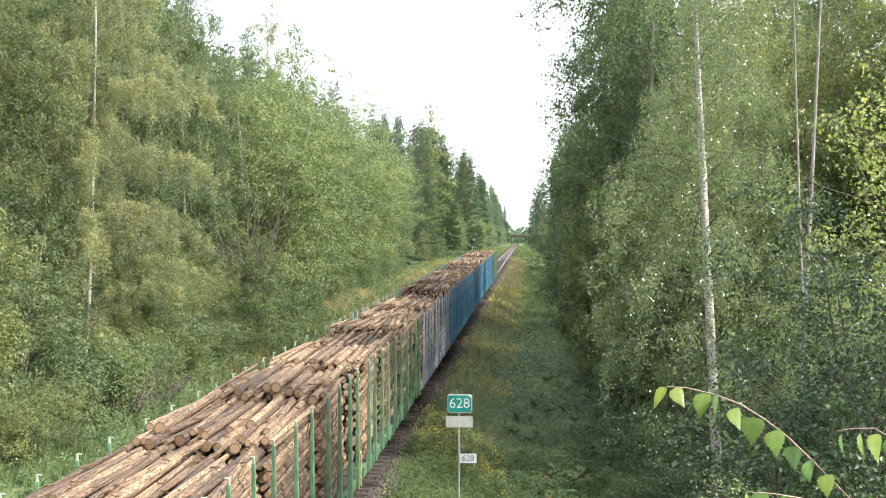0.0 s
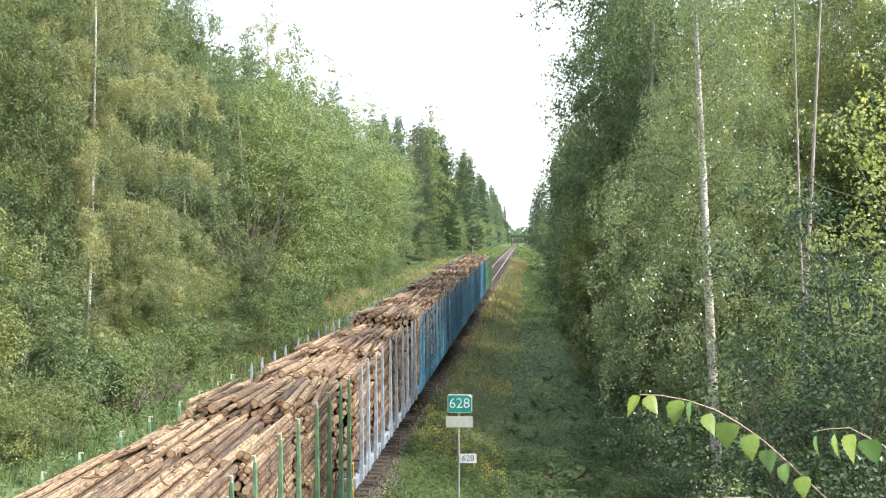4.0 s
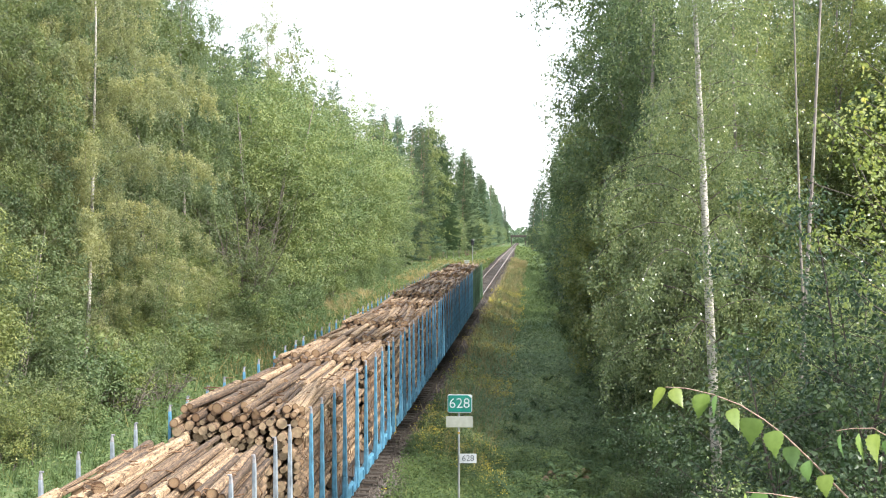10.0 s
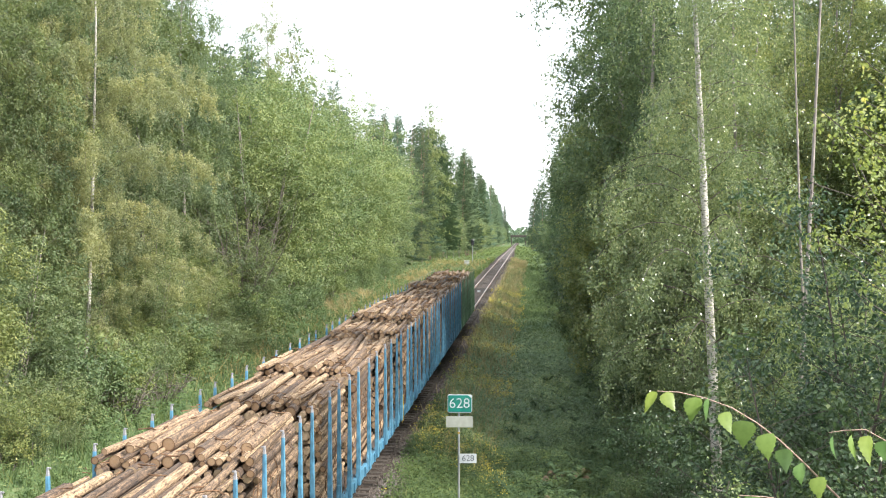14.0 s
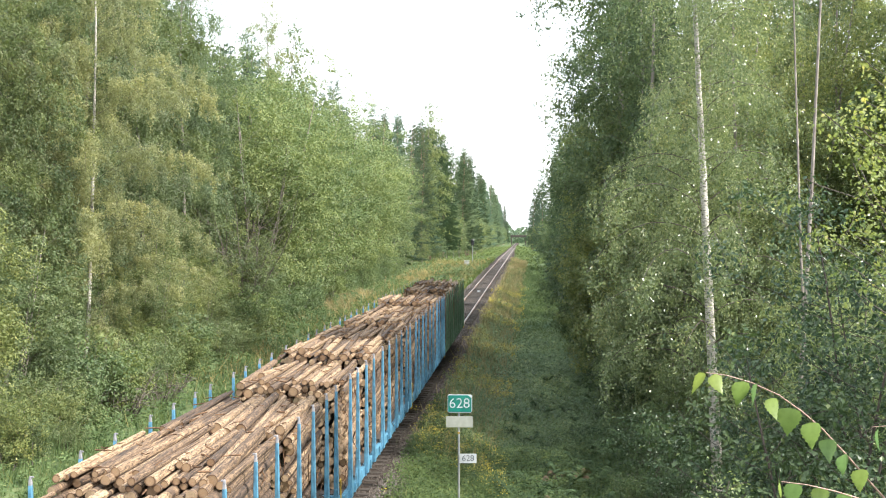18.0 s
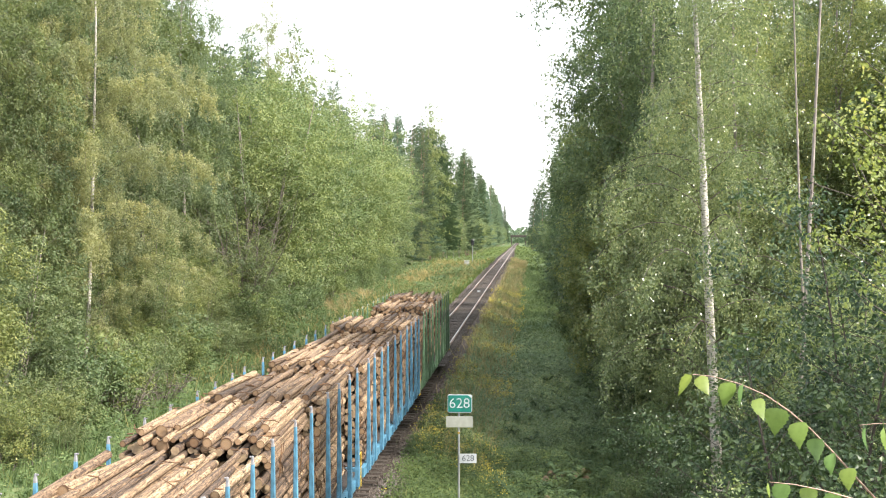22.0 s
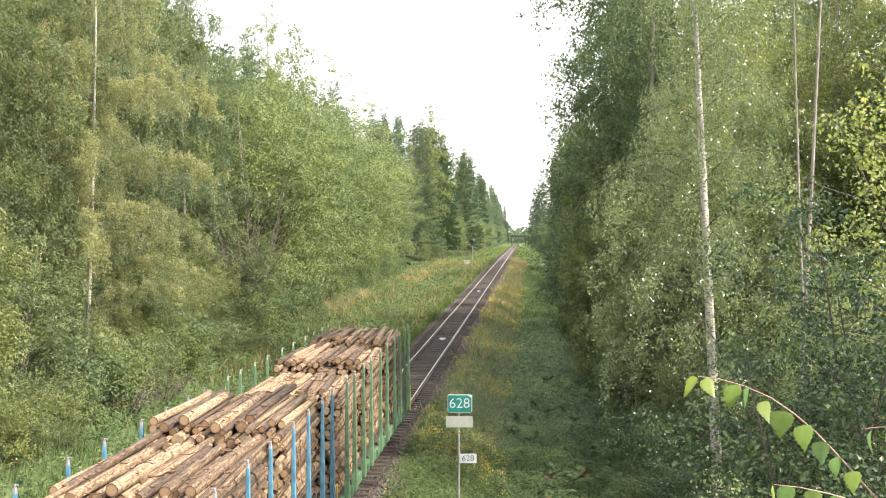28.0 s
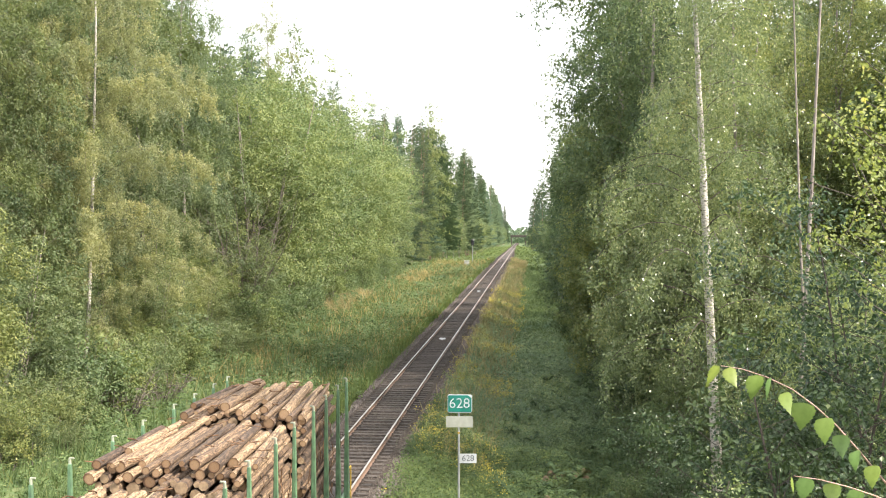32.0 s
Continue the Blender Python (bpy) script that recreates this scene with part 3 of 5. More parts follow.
def log_stack(seed, top, crown, length, mess):
    """A stack of logs on the wagon floor; its outer logs are pieces, the hidden core is one mesh."""
    rng = np.random.default_rng(seed + 500)
    thing = new("log_stack")
    tagged(thing, "stack of pale debarked and brown-barked pulpwood logs between the wagon posts", "log stack", "log stacks on the train")
    X, Z, R = packed(seed, top, crown)
    skew = rng.normal() * 0.5
    V, F, I, o = [], [], [], 0
    for x, z, r in zip(X, Z, R):
        flank = x > STACK_W / 2 - r - 0.10
        if flank and z < top - 0.5 and rng.random() < 0.42:
            continue
        over = ((np.abs(X - x) < (R + r) * 0.75) & (Z > z + 0.02)).sum()
        outer = over <= 2 or flank
        high = over <= 0
        yaw = skew + rng.normal() * (1.15 * mess if high else 0.4)
        if high and rng.random() < 0.12:
            yaw += rng.normal() * 3.5
        tilt = rng.normal() * (0.5 * mess if high else 0.15)
        y0 = rng.normal() * 0.11 + (0.3 if rng.random() < 0.12 else 0.0)
        ln = length * rng.uniform(0.9, 1.02)
        if high:                                    # the upper logs start further back, so that their ends show in steps
            y0 += min(abs(rng.normal()) * 0.5, 1.2)
            ln = length * rng.uniform(0.72, 0.93)
            if rng.random() < 0.3:
                ln = length * rng.uniform(0.5, 0.7)
                y0 += rng.uniform(-0.3, 1.0)
        elif over <= 2:
            y0 += rng.uniform(0, 0.4)
            ln = length * rng.uniform(0.8, 0.95)
        y0 -= (length - ln) / 2
        flip = rng.random() < 0.10
        yaw += math.degrees(math.atan(0.12 * x / length))       # the stack narrows to the rear
        slope = math.degrees(math.atan(0.02 * (z - FLOOR) / length))
        q = int(rng.integers(len(LOGS)))
        if flank:
            x -= rng.uniform(0, 0.13)
            ln *= rng.uniform(0.85, 1.0)
        m = pose(x, y0 + length / 2, z + 0.01 * (z - FLOOR), 0, 0, yaw) @ pose(0, 0, 0, tilt + slope, 0, 180 if flip else 0) @ pose(0, 0, 0, 0, rng.uniform(0, 360), 0) @ Matrix.Translation((0, -ln / 2, 0)) @ Matrix.Diagonal((r, ln, r, 1))
        if outer:
            piece("log", LOGS[q][0], thing, m)
        else:
            mm = np.array(m)
            v = CORE_V @ mm[:3, :3].T + mm[:3, 3]
            V.append(v)
            F.append(CORE_F + o)
            I += CORE_I
            o += len(v)
    core = new("core", np_mesh("core", np.concatenate(V), np.concatenate(F), [BARK, CORE_END], I))
    core.parent = thing
    core["kind"] = "stuff"
    paths, radii = [], []
    for q in range(30):
        x, y = rng.uniform(-1.45, 1.45), rng.uniform(0.1, length - 0.1)
        near = np.abs(X - x) < R + 0.03
        if not near.any():
            continue
        z = float((Z + R)[near].max())
        z += 0.02 * (z - FLOOR) * y / length + 0.012
        a, L = rng.uniform(0, 6.28), rng.uniform(0.12, 0.42)
        way = np.array([math.cos(a), math.sin(a), 0.05 * rng.normal()])
        p = np.array([x, y, z])
        side = np.array([-way[1], way[0], 0.0]) * rng.normal() * 0.05
        paths.append(np.array([p - way * L * 0.5, p + side, p + way * L * 0.5 + [0, 0, 0.03 * rng.normal()]]))
        radii.append(np.array([1.0, 0.9, 0.6]) * rng.uniform(0.008, 0.02))
    for q in range(36):                             # torn bark hanging between the posts
        p = np.array([STACK_W / 2 + rng.uniform(-0.06, 0.06), rng.uniform(0.1, length - 0.1), rng.uniform(FLOOR + 0.3, top - 0.1)])
        L = rng.uniform(0.15, 0.7)
        paths.append(np.array([p, p + [rng.normal() * 0.04, rng.normal() * 0.1, -L * 0.5], p + [rng.normal() * 0.05, rng.normal() * 0.22, -L]]))
        radii.append(np.array([0.8, 1.0, 0.5]) * rng.uniform(0.006, 0.016))
    v, f = tube_arrays(paths, radii, 4)
    scraps = new("bark_debris", np_mesh("bark_debris", v, f, SCRAP))
    scraps.parent = thing
    scraps["kind"] = "stuff"
    return thing


POSTS = (0.0, 1.3, 2.95, 4.51, 6.56, 8.26, 10.31, 11.87, 13.52, 14.82)
HALF = 1.585
CAR = 17.03


def post_mesh(mat, tip, gusset, hook):
    """An upright of the wagon: a tapered box section on a wide foot, with a chamfered head."""
    bm = bmesh.new()
    box(bm, 0.13, 0.24, 0.75, 0, 0, 0.95, 0.012, (0.9, 0.62))
    box(bm, 0.115, 0.15, 2.42, 0, 0, 1.70, 0.010, (0.55, 0.46))
    if gusset:
        vs = box(bm, 0.05, 0.75, 0.55, 0.02, 0, 0.90, 0.0, (1, 0.28))
    me = bpy.data.meshes.new("post")
    bm.to_mesh(me)
    bm.free()
    me.materials.append(mat)
    bm = bmesh.new()
    if hook:
        box(bm, 0.10, 0.035, 0.035, 0.03, 0, 4.20, 0.010)
        box(bm, 0.045, 0.045, 0.12, 0.0, 0, 4.10, 0.010)
    else:
        box(bm, 0.062, 0.068, 0.16, 0, 0, 4.10, 0.010, (0.6, 0.6))
        box(bm, 0.075, 0.03, 0.03, 0.02, 0, 4.225, 0.008)
    mt = bpy.data.meshes.new("post_tip")
    bm.to_mesh(mt)
    bm.free()
    mt.materials.append(tip)
    return me, mt


def wheelset():
    bm = bmesh.new()
    for s in (-0.8, 0.8):
        rod(bm, (s - 0.07, 0, 0), (s + 0.07, 0, 0), 0.46, sides=20)
        rod(bm, (s - 0.09 * (1 if s > 0 else -1), 0, 0), (s - 0.07 * (1 if s > 0 else -1), 0, 0), 0.49, sides=20)
    rod(bm, (-0.8, 0, 0), (0.8, 0, 0), 0.08)
    me = bpy.data.meshes.new("wheelset")
    bm.to_mesh(me)
    bm.free()
    me.materials.append(DARK_STEEL)
    return me


WHEELS = wheelset()


def wagon(label, mat, sill_mat, tip, hook):
    thing = new("timber_wagon")
    tagged(thing, label, "freight wagon", "wagons of the train")
    y0, y1 = -0.72, 15.54
    mid = (y0 + y1) / 2
    bm = bmesh.new()
    box(bm, 2.9, y1 - y0, 0.10, 0, mid, 1.10, 0.01)
    part("deck", bm, DARK_STEEL, thing, "dark soiled wagon floor")
    for s in (-1, 1):
        bm = bmesh.new()
        box(bm, 0.14, y1 - y0, 0.30, s * 1.48, mid, 0.86, 0.012)
        for y in np.arange(y0 + 0.6, y1, 1.0):
            box(bm, 0.05, 0.06, 0.26, s * 1.57, float(y), 0.88)
        part("side_sill", bm, sill_mat, thing)
    bm = bmesh.new()
    for s in (-0.35, 0.35):
        box(bm, 0.22, y1 - y0, 0.45, s, mid, 0.64, 0.01)
    part("centre_sill", bm, DARK_STEEL, thing)
    for y, s in ((y0, -1), (y1, 1)):
        bm = bmesh.new()
        box(bm, 2.9, 0.12, 0.34, 0, y, 0.82, 0.01)
        part("end_beam", bm, sill_mat, thing)
        for x in (-0.9, 0.9):
            bm = bmesh.new()
            rod(bm, (x, y, 1.02), (x, y + s * 0.42, 1.02), 0.09, sides=10)
            rod(bm, (x, y + s * 0.42, 1.02), (x, y + s * 0.47, 1.02), 0.24, sides=14)
            part("buffer", bm, DARK_STEEL, thing)
        bm = bmesh.new()
        box(bm, 0.14, 0.55, 0.14, 0, y + s * 0.3, 0.95, 0.02)
        part("coupler", bm, DARK_STEEL, thing)
    bm = bmesh.new()
    hx, ye = 1.585, y1 - 0.05
    for dy in (0.0, 0.34):
        rod(bm, (hx, ye - dy, 0.8), (hx, ye - dy, 1.78), 0.016, sides=6)
    for zz in (1.1, 1.78):
        rod(bm, (hx, ye, zz), (hx, ye - 0.34, zz), 0.016, sides=6)
    part("hand_rail", bm, YELLOW_PAINT, thing, "yellow shunter's hand rail")
    for yb in (2.3, 12.5):
        bm = bmesh.new()
        for s in (-1.05, 1.05):
            box(bm, 0.16, 2.7, 0.22, s, yb, 0.42, 0.02)
            for dy in (-0.9, 0.9):
                box(bm, 0.22, 0.34, 0.32, s, yb + dy, 0.30, 0.02)
        box(bm, 2.1, 0.4, 0.2, 0, yb, 0.45, 0.02)
        part("bogie_frame", bm, DARK_STEEL, thing)
        for dy in (-0.9, 0.9):
            piece("wheelset", WHEELS, thing, pose(0, yb + dy, 0.46))
    plain, gus = post_mesh(mat, tip, False, hook), post_mesh(mat, tip, True, hook)
    for i, y in enumerate(POSTS):
        for s in (-1, 1):
            me, mt = gus if i in (1, 4, 7) else plain
            p = piece("post", me, thing, pose(s * HALF, y, 0, 0, 0, 0 if s < 0 else 180))
            q = piece("post_tip", mt, p, Matrix())
    return thing


GREEN = wagon("green timber wagon with ten uprights a side, loaded with pulpwood", GREEN_PAINT, GREEN_PAINT, PALE_TIP, True)
BLUE = wagon("light blue timber wagon with ten uprights a side, loaded with pulpwood", BLUE_PAINT, BLUE_PAINT, BARE_STEEL, False)
GREY = wagon("pale grey timber wagon with ten uprights a side, loaded with pulpwood", GREY_PAINT, GREY_PAINT, BARE_STEEL, False)
rigs = [GREEN, BLUE, None, None, None, GREY, None, None, None]
for k in (2, 3, 4):
    rigs[k] = copy_thing(BLUE, Matrix())
for k in (6, 7, 8):
    rigs[k] = copy_thing(GREEN, Matrix())
for k in (6, 7, 8):
    rigs[k]["label"] = "faded green timber wagon with hooked uprights, loaded with pulpwood"
# heights of the three loads of each wagon, from its near end, above the rails
LOADS = [(3.60, 3.90, 4.02), (3.98, 3.86, 4.04), (3.88, 4.10, 4.02), (3.88, 4.04, 3.86), (4.08, 3.88, 4.02),
         (3.90, 3.98, 3.82), (4.04, 3.86, 4.06), (3.92, 4.04, 4.14), (3.85, 4.04, 3.98)]
loads = []
for k, tops in enumerate(LOADS):
    for j, top in enumerate(tops):
        st = log_stack(k * 10 + j, top, 0.10, 4.75, 1.0 + 0.3 * ((k + j) % 3))
        loads.append((k, -0.30 + 5.17 * j, st))

# ---- trees ----
TREES = {}


def kind_of(key, *a, **kw):
    TREES[key] = tree(*a, **kw)
    return TREES[key]


used = set()


def plant(key, x, y, size=1.0, turn=0.0, label="", lean=0.0, group=""):
    """The first use of a kind is the tree itself, further ones are copies of it."""
    m = pose(x, y, float(ground_z(x, y)) - 0.15, lean, 0, turn) @ Matrix.Diagonal((size, size, size, 1))
    if key in used:
        t = copy_thing(TREES[key], m)
    else:
        used.add(key)
        t = TREES[key]
        t.matrix_basis = m
    if group:
        t["group"] = group
    if label:
        t["label"] = label
    return t


BL = "tall silver birch with hanging twigs and small green leaves"
YL = "tall silver birch with yellowing late summer leaves"
AL = "bushy broadleaf tree in full green leaf"
SL = "dark green spruce with drooping whorled branches"
PL = "low leafy shrub at the forest edge"
kind_of("birch_a", "birch_tree", "birch", 1, 24, 3.5, 0.07, 62000, 0.095, BIRCH_LEAF, GREY_BARK, BL, 0.13, weeping=0.75)
kind_of("birch_b", "birch_tree", "birch", 2, 27, 5.2, 0.08, 150000, 0.088, BIRCH_LEAF_GOLD, BIRCH_BARK, YL, 0.125, (0.075, 0.0), weeping=0.7, wander=0.016)
kind_of("birch_y", "birch_tree", "birch", 3, 25, 3.4, 0.07, 62000, 0.095, BIRCH_LEAF_YELLOWED, GREY_BARK, YL, 0.12, weeping=0.7)
kind_of("birch_m", "birch_tree", "birch", 4, 22, 3.2, 0.06, 14000, 0.21, BIRCH_LEAF, GREY_BARK, BL, 0.15, weeping=0.6)
kind_of("birch_s", "birch_tree", "birch", 15, 22, 3.2, 0.06, 36000, 0.12, SHADE_PAINTED_BIRCH, GREY_BARK, "birch with dark green leaves on its shaded side", 0.15, weeping=0.7)
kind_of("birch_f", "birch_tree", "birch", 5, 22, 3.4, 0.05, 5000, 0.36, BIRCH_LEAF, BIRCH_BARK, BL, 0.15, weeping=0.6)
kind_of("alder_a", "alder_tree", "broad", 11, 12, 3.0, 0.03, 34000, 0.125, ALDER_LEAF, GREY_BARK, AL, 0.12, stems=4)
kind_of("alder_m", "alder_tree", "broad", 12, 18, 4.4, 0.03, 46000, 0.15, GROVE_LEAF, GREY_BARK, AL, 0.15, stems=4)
kind_of("alder_s", "alder_tree", "broad", 16, 18, 3.8, 0.03, 16000, 0.22, SHADE_PAINTED_LEAF, GREY_BARK, "dark green alder along the shaded forest edge", 0.15, stems=3)
kind_of("alder_f", "alder_tree", "broad", 13, 17, 4.0, 0.03, 5000, 0.38, ALDER_LEAF, GREY_BARK, AL, 0.15, stems=3)
kind_of("spruce_m", "spruce_tree", "conifer", 21, 24, 3.2, 0.05, 21000, 0.28, HAZE_TINTED_NEEDLE, PINE_BARK, SL, 0.17)
kind_of("spruce_n", "spruce_tree", "conifer", 23, 24, 3.2, 0.05, 17000, 0.3, HAZE_TINTED_NEEDLE, PINE_BARK, SL, 0.17)
kind_of("spruce_f", "spruce_tree", "conifer", 22, 25, 3.5, 0.06, 5500, 0.6, HAZE_TINTED_NEEDLE, PINE_BARK, SL, 0.17)
kind_of("shrub_a", "shrub", "broad", 31, 4.4, 1.8, 0.02, 8000, 0.125, ALDER_LEAF, GREY_BARK, PL, 0.05, stems=4, category="shrub")
kind_of("shrub_d", "shrub", "broad", 33, 4.4, 1.8, 0.02, 9000, 0.11, SHADE_PAINTED_UNDER, GREY_BARK, "dark green leafy shrub under the trees", 0.05, stems=4, category="shrub")
kind_of("shrub_e", "shrub", "broad", 34, 5.0, 2.1, 0.02, 4500, 0.18, SHADE_PAINTED_LEAF, GREY_BARK, "dark green leafy shrub along the shaded forest edge", 0.05, stems=4, category="shrub")
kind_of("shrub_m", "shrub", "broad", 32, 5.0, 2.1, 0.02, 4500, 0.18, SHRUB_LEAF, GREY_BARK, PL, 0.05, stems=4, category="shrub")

rng = np.random.default_rng(77)


def any_of(*keys):
    return keys[int(rng.integers(len(keys)))]


# the forest edge across the line
LG = "trees along the far side of the line"
for x, y, k, s in ((-27.5, 47, "birch_y", 1.2), (-27.6, 56, "birch_a", 1.2), (-24.9, 62, "birch_b", 1.05), (-29.6, 62.5, "birch_a", 1.24), (-29.4, 72, "birch_y", 1.22), (-27.4, 79.5, "birch_a", 1.15),
                   (-27.2, 88.5, "birch_a", 1.2), (-27.8, 125, "birch_y", 1.13), (-31, 52, "birch_a", 1.26), (-31, 70, "birch_m", 1.32), (-29.6, 95, "birch_a", 1.15), (-32.5, 103, "birch_m", 1.2), (-30, 90, "birch_m", 1.2),
                   (-33, 60, "birch_m", 1.3), (-33, 80, "birch_m", 1.3), (-33, 50, "birch_m", 1.3), (-34, 68, "birch_m", 1.4), (-32, 86, "birch_m", 1.4), (-36, 76, "birch_m", 1.45), (-36, 60, "birch_m", 1.4),
                   (-30.2, 48.5, "birch_a", 1.2), (-31.6, 58, "birch_y", 1.22), (-31.2, 66.5, "birch_a", 1.25), (-31, 76, "birch_a", 1.3), (-30.2, 83.5, "birch_a", 1.3), (-32.5, 91, "birch_a", 1.12)):
    plant(k, x, y, s, rng.uniform(0, 360) if k != "birch_b" else 0, group=LG)
for x, y, s in ((-23.4, 44.5, 0.84), (-23.2, 49.3, 0.92), (-23.0, 54.0, 0.62), (-22.6, 57.5, 0.36), (-22.4, 64.6, 0.42), (-23, 68.5, 0.64), (-23.6, 73, 0.62), (-22.9, 78, 0.62), (-23.2, 84, 0.66), (-23, 91, 0.8), (-26.2, 69, 0.75), (-25.8, 75, 0.85), (-26, 87, 0.95)):
    plant("alder_a", x, y, s, rng.uniform(0, 360), group=LG)
for y in (97, 105, 113, 122, 131, 141, 151, 161, 172):
    plant("alder_m", -24.4 + rng.normal() * 0.6, y, rng.uniform(1.1, 1.18) * float(np.interp(y, [110, 140], [1.0, 0.9])), rng.uniform(0, 360), group=LG)
for y in np.arange(96, 240, 6.5):
    plant("spruce_m" if y < 150 else "spruce_n", -29.2 + rng.normal() * 0.7, y, float(np.interp(y, [96, 112, 130, 240], [1.0, 1.12, 1.09, 1.14])) * rng.uniform(0.94, 1.04), rng.uniform(0, 360), group=LG)
for x, y, s in ((-30.5, 138, 1.15), (-29.4, 117, 1.0), (-25.0, 258, 1.26)):
    plant("birch_m", x, y, s, rng.uniform(0, 360), group=LG)
for y in np.arange(182, 300, 7.5):
    plant("spruce_n" if y < 235 else "spruce_f", -25.0 + rng.normal() * 0.8, y, float(np.interp(y, [182, 280], [1.05, 1.14])) * rng.uniform(0.95, 1.04), rng.uniform(0, 360), group=LG)
for y in np.arange(186, 300, 9.0):
    plant(any_of("alder_f", "birch_f"), -23.4 + rng.normal() * 0.6, y, rng.uniform(0.45, 0.7), rng.uniform(0, 360), group=LG)
for y in np.arange(290, 440, 8.0):
    plant(any_of("spruce_f", "birch_f", "alder_f"), -24.0 + rng.normal(), y, rng.uniform(1.05, 1.2), rng.uniform(0, 360), group=LG)
for y in np.geomspace(302, 1150, 100):
    plant(any_of("spruce_f", "birch_f", "alder_f"), float(track_x(y)) - float(np.interp(y, [300, 360], [16, 11.5])) - abs(rng.normal()) * 2.0, y, rng.uniform(1.0, 1.16) * float(np.interp(y, [300, 1100], [0.98, 1.2])), rng.uniform(0, 360), group=LG)
for y in np.arange(44, 300, 11.0):
    plant(any_of("spruce_n", "birch_m") if y < 150 else any_of("spruce_f", "birch_f"), -35.5 + rng.normal() * 1.5, y, rng.uniform(0.95, 1.1), rng.uniform(0, 360), group=LG)
for y in np.arange(42, 180, 3.6):
    plant("shrub_a" if y < 80 else "shrub_m", -21.9 + rng.normal() * 0.6, y + rng.normal(), rng.uniform(0.55, 1.0), rng.uniform(0, 360), group="shrubs at the forest edge")

for x, y, s in ((-20.6, 46, 0.5), (-19.6, 43.5, 0.42), (-19.9, 50, 0.4), (-18.6, 45, 0.34), (-20.4, 56, 0.38)):
    plant("shrub_a", x, y, s, rng.uniform(0, 360), group="shrubs at the forest edge")



def dry_bush(x, y, h, spread, seed, label):
    """A leafless grey-brown shrub: many thin stems that fork once."""
    rng = np.random.default_rng(seed)
    thing = tagged(new("dead_shrub"), label, "shrub", "shrubs at the forest edge")
    thing.matrix_basis = pose(x, y, float(ground_z(x, y)) - 0.1)
    stems, twigs = [], []
    for q in range(18):
        a = rng.uniform(0, 6.28)
        c = curve_points(rng, (math.cos(a) * 0.3, math.sin(a) * 0.3, 0), (math.cos(a) * spread, math.sin(a) * spread, 1.0), h * rng.uniform(0.5, 1.05), 7, (0, 0, 0.2), 0.09)
        stems.append((c, np.linspace(0.004 * h + 0.018, 0.012, len(c))))
        for w in range(9):
            k = int(rng.integers(2, 7))
            b = rng.uniform(0, 6.28)
            t = curve_points(rng, c[k], (math.cos(b), math.sin(b), rng.uniform(-0.1, 0.9)), h * rng.uniform(0.08, 0.26), 4, (0, 0, -0.1), 0.12)
            twigs.append((t, np.linspace(0.017, 0.009, len(t))))
    for nm, group in (("branchwork", stems), ("brushwood", twigs)):
        v, f = tube_arrays([c for c, _ in group], [r for _, r in group], 4)
        ob = piece(nm, np_mesh(nm, v, f, DRY_BARK), thing, Matrix())
        ob["kind"] = "stuff"


DRY_BARK = two_scale("dry_grey_bark", [(0.3, (0.08, 0.065, 0.05)), (0.7, (0.17, 0.145, 0.12))], 14, 2)
dry_bush(-23.3, 90.5, 12.6, 0.3, 51, "tall leafless grey-brown thicket between green bushes")
dry_bush(-24.2, 93.0, 12.0, 0.35, 52, "leafless grey-brown thicket between green bushes")
dry_bush(-18.9, 57.0, 2.4, 0.7, 53, "low dead shrub with bare grey twigs in the grass")
dry_bush(-19.0, 52.0, 3.0, 0.7, 54, "dead shrub with bare grey twigs among willows")

for y in np.arange(41.5, 88, 1.9):
    plant("shrub_a" if rng.random() < 0.7 else "shrub_m", -20.0 + rng.normal() * 0.5 - 0.012 * (y - 42), y + rng.normal() * 0.5, rng.uniform(0.5, 0.95), rng.uniform(0, 360), group="shrubs at the forest edge")

# the forest edge on the camera's side
RG = "trees along the near side of the line"
kind_of("birch_r", "birch_tree", "birch", 7, 22, 3.7, 0.16, 46000, 0.09, SUN_PAINTED_BIRCH, BIRCH_BARK, "tall silver birch with a white trunk and long hanging twigs", 0.20, (-0.05, 0.0), weeping=1.05, fine=True, wander=0.004)
kind_of("birch_e", "birch_tree", "birch", 6, 24, 3.5, 0.06, 62000, 0.092, SUN_PAINTED_BIRCH, GREY_BARK, BL, 0.12, weeping=0.75)
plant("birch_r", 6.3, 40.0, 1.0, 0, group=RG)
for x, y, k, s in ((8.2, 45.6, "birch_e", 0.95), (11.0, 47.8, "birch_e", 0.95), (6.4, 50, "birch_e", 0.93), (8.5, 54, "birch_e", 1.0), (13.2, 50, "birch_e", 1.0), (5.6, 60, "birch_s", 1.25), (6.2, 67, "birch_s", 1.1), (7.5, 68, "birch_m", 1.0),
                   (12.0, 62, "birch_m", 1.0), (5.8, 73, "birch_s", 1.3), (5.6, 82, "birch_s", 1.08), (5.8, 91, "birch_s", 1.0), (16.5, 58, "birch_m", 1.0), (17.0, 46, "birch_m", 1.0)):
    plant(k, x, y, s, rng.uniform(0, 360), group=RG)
kind_of("pole_birch", "birch_tree", "birch", 8, 24, 2.2, 0.72, 5000, 0.12, SUN_PAINTED_BIRCH, GREY_BARK, "slender birch with a bare pale stem", 0.055, (-0.034, 0), weeping=0.5, limbs_n=26, wander=0.012)
plant("pole_birch", 8.75, 37.0, 1.0, 0, group=RG)
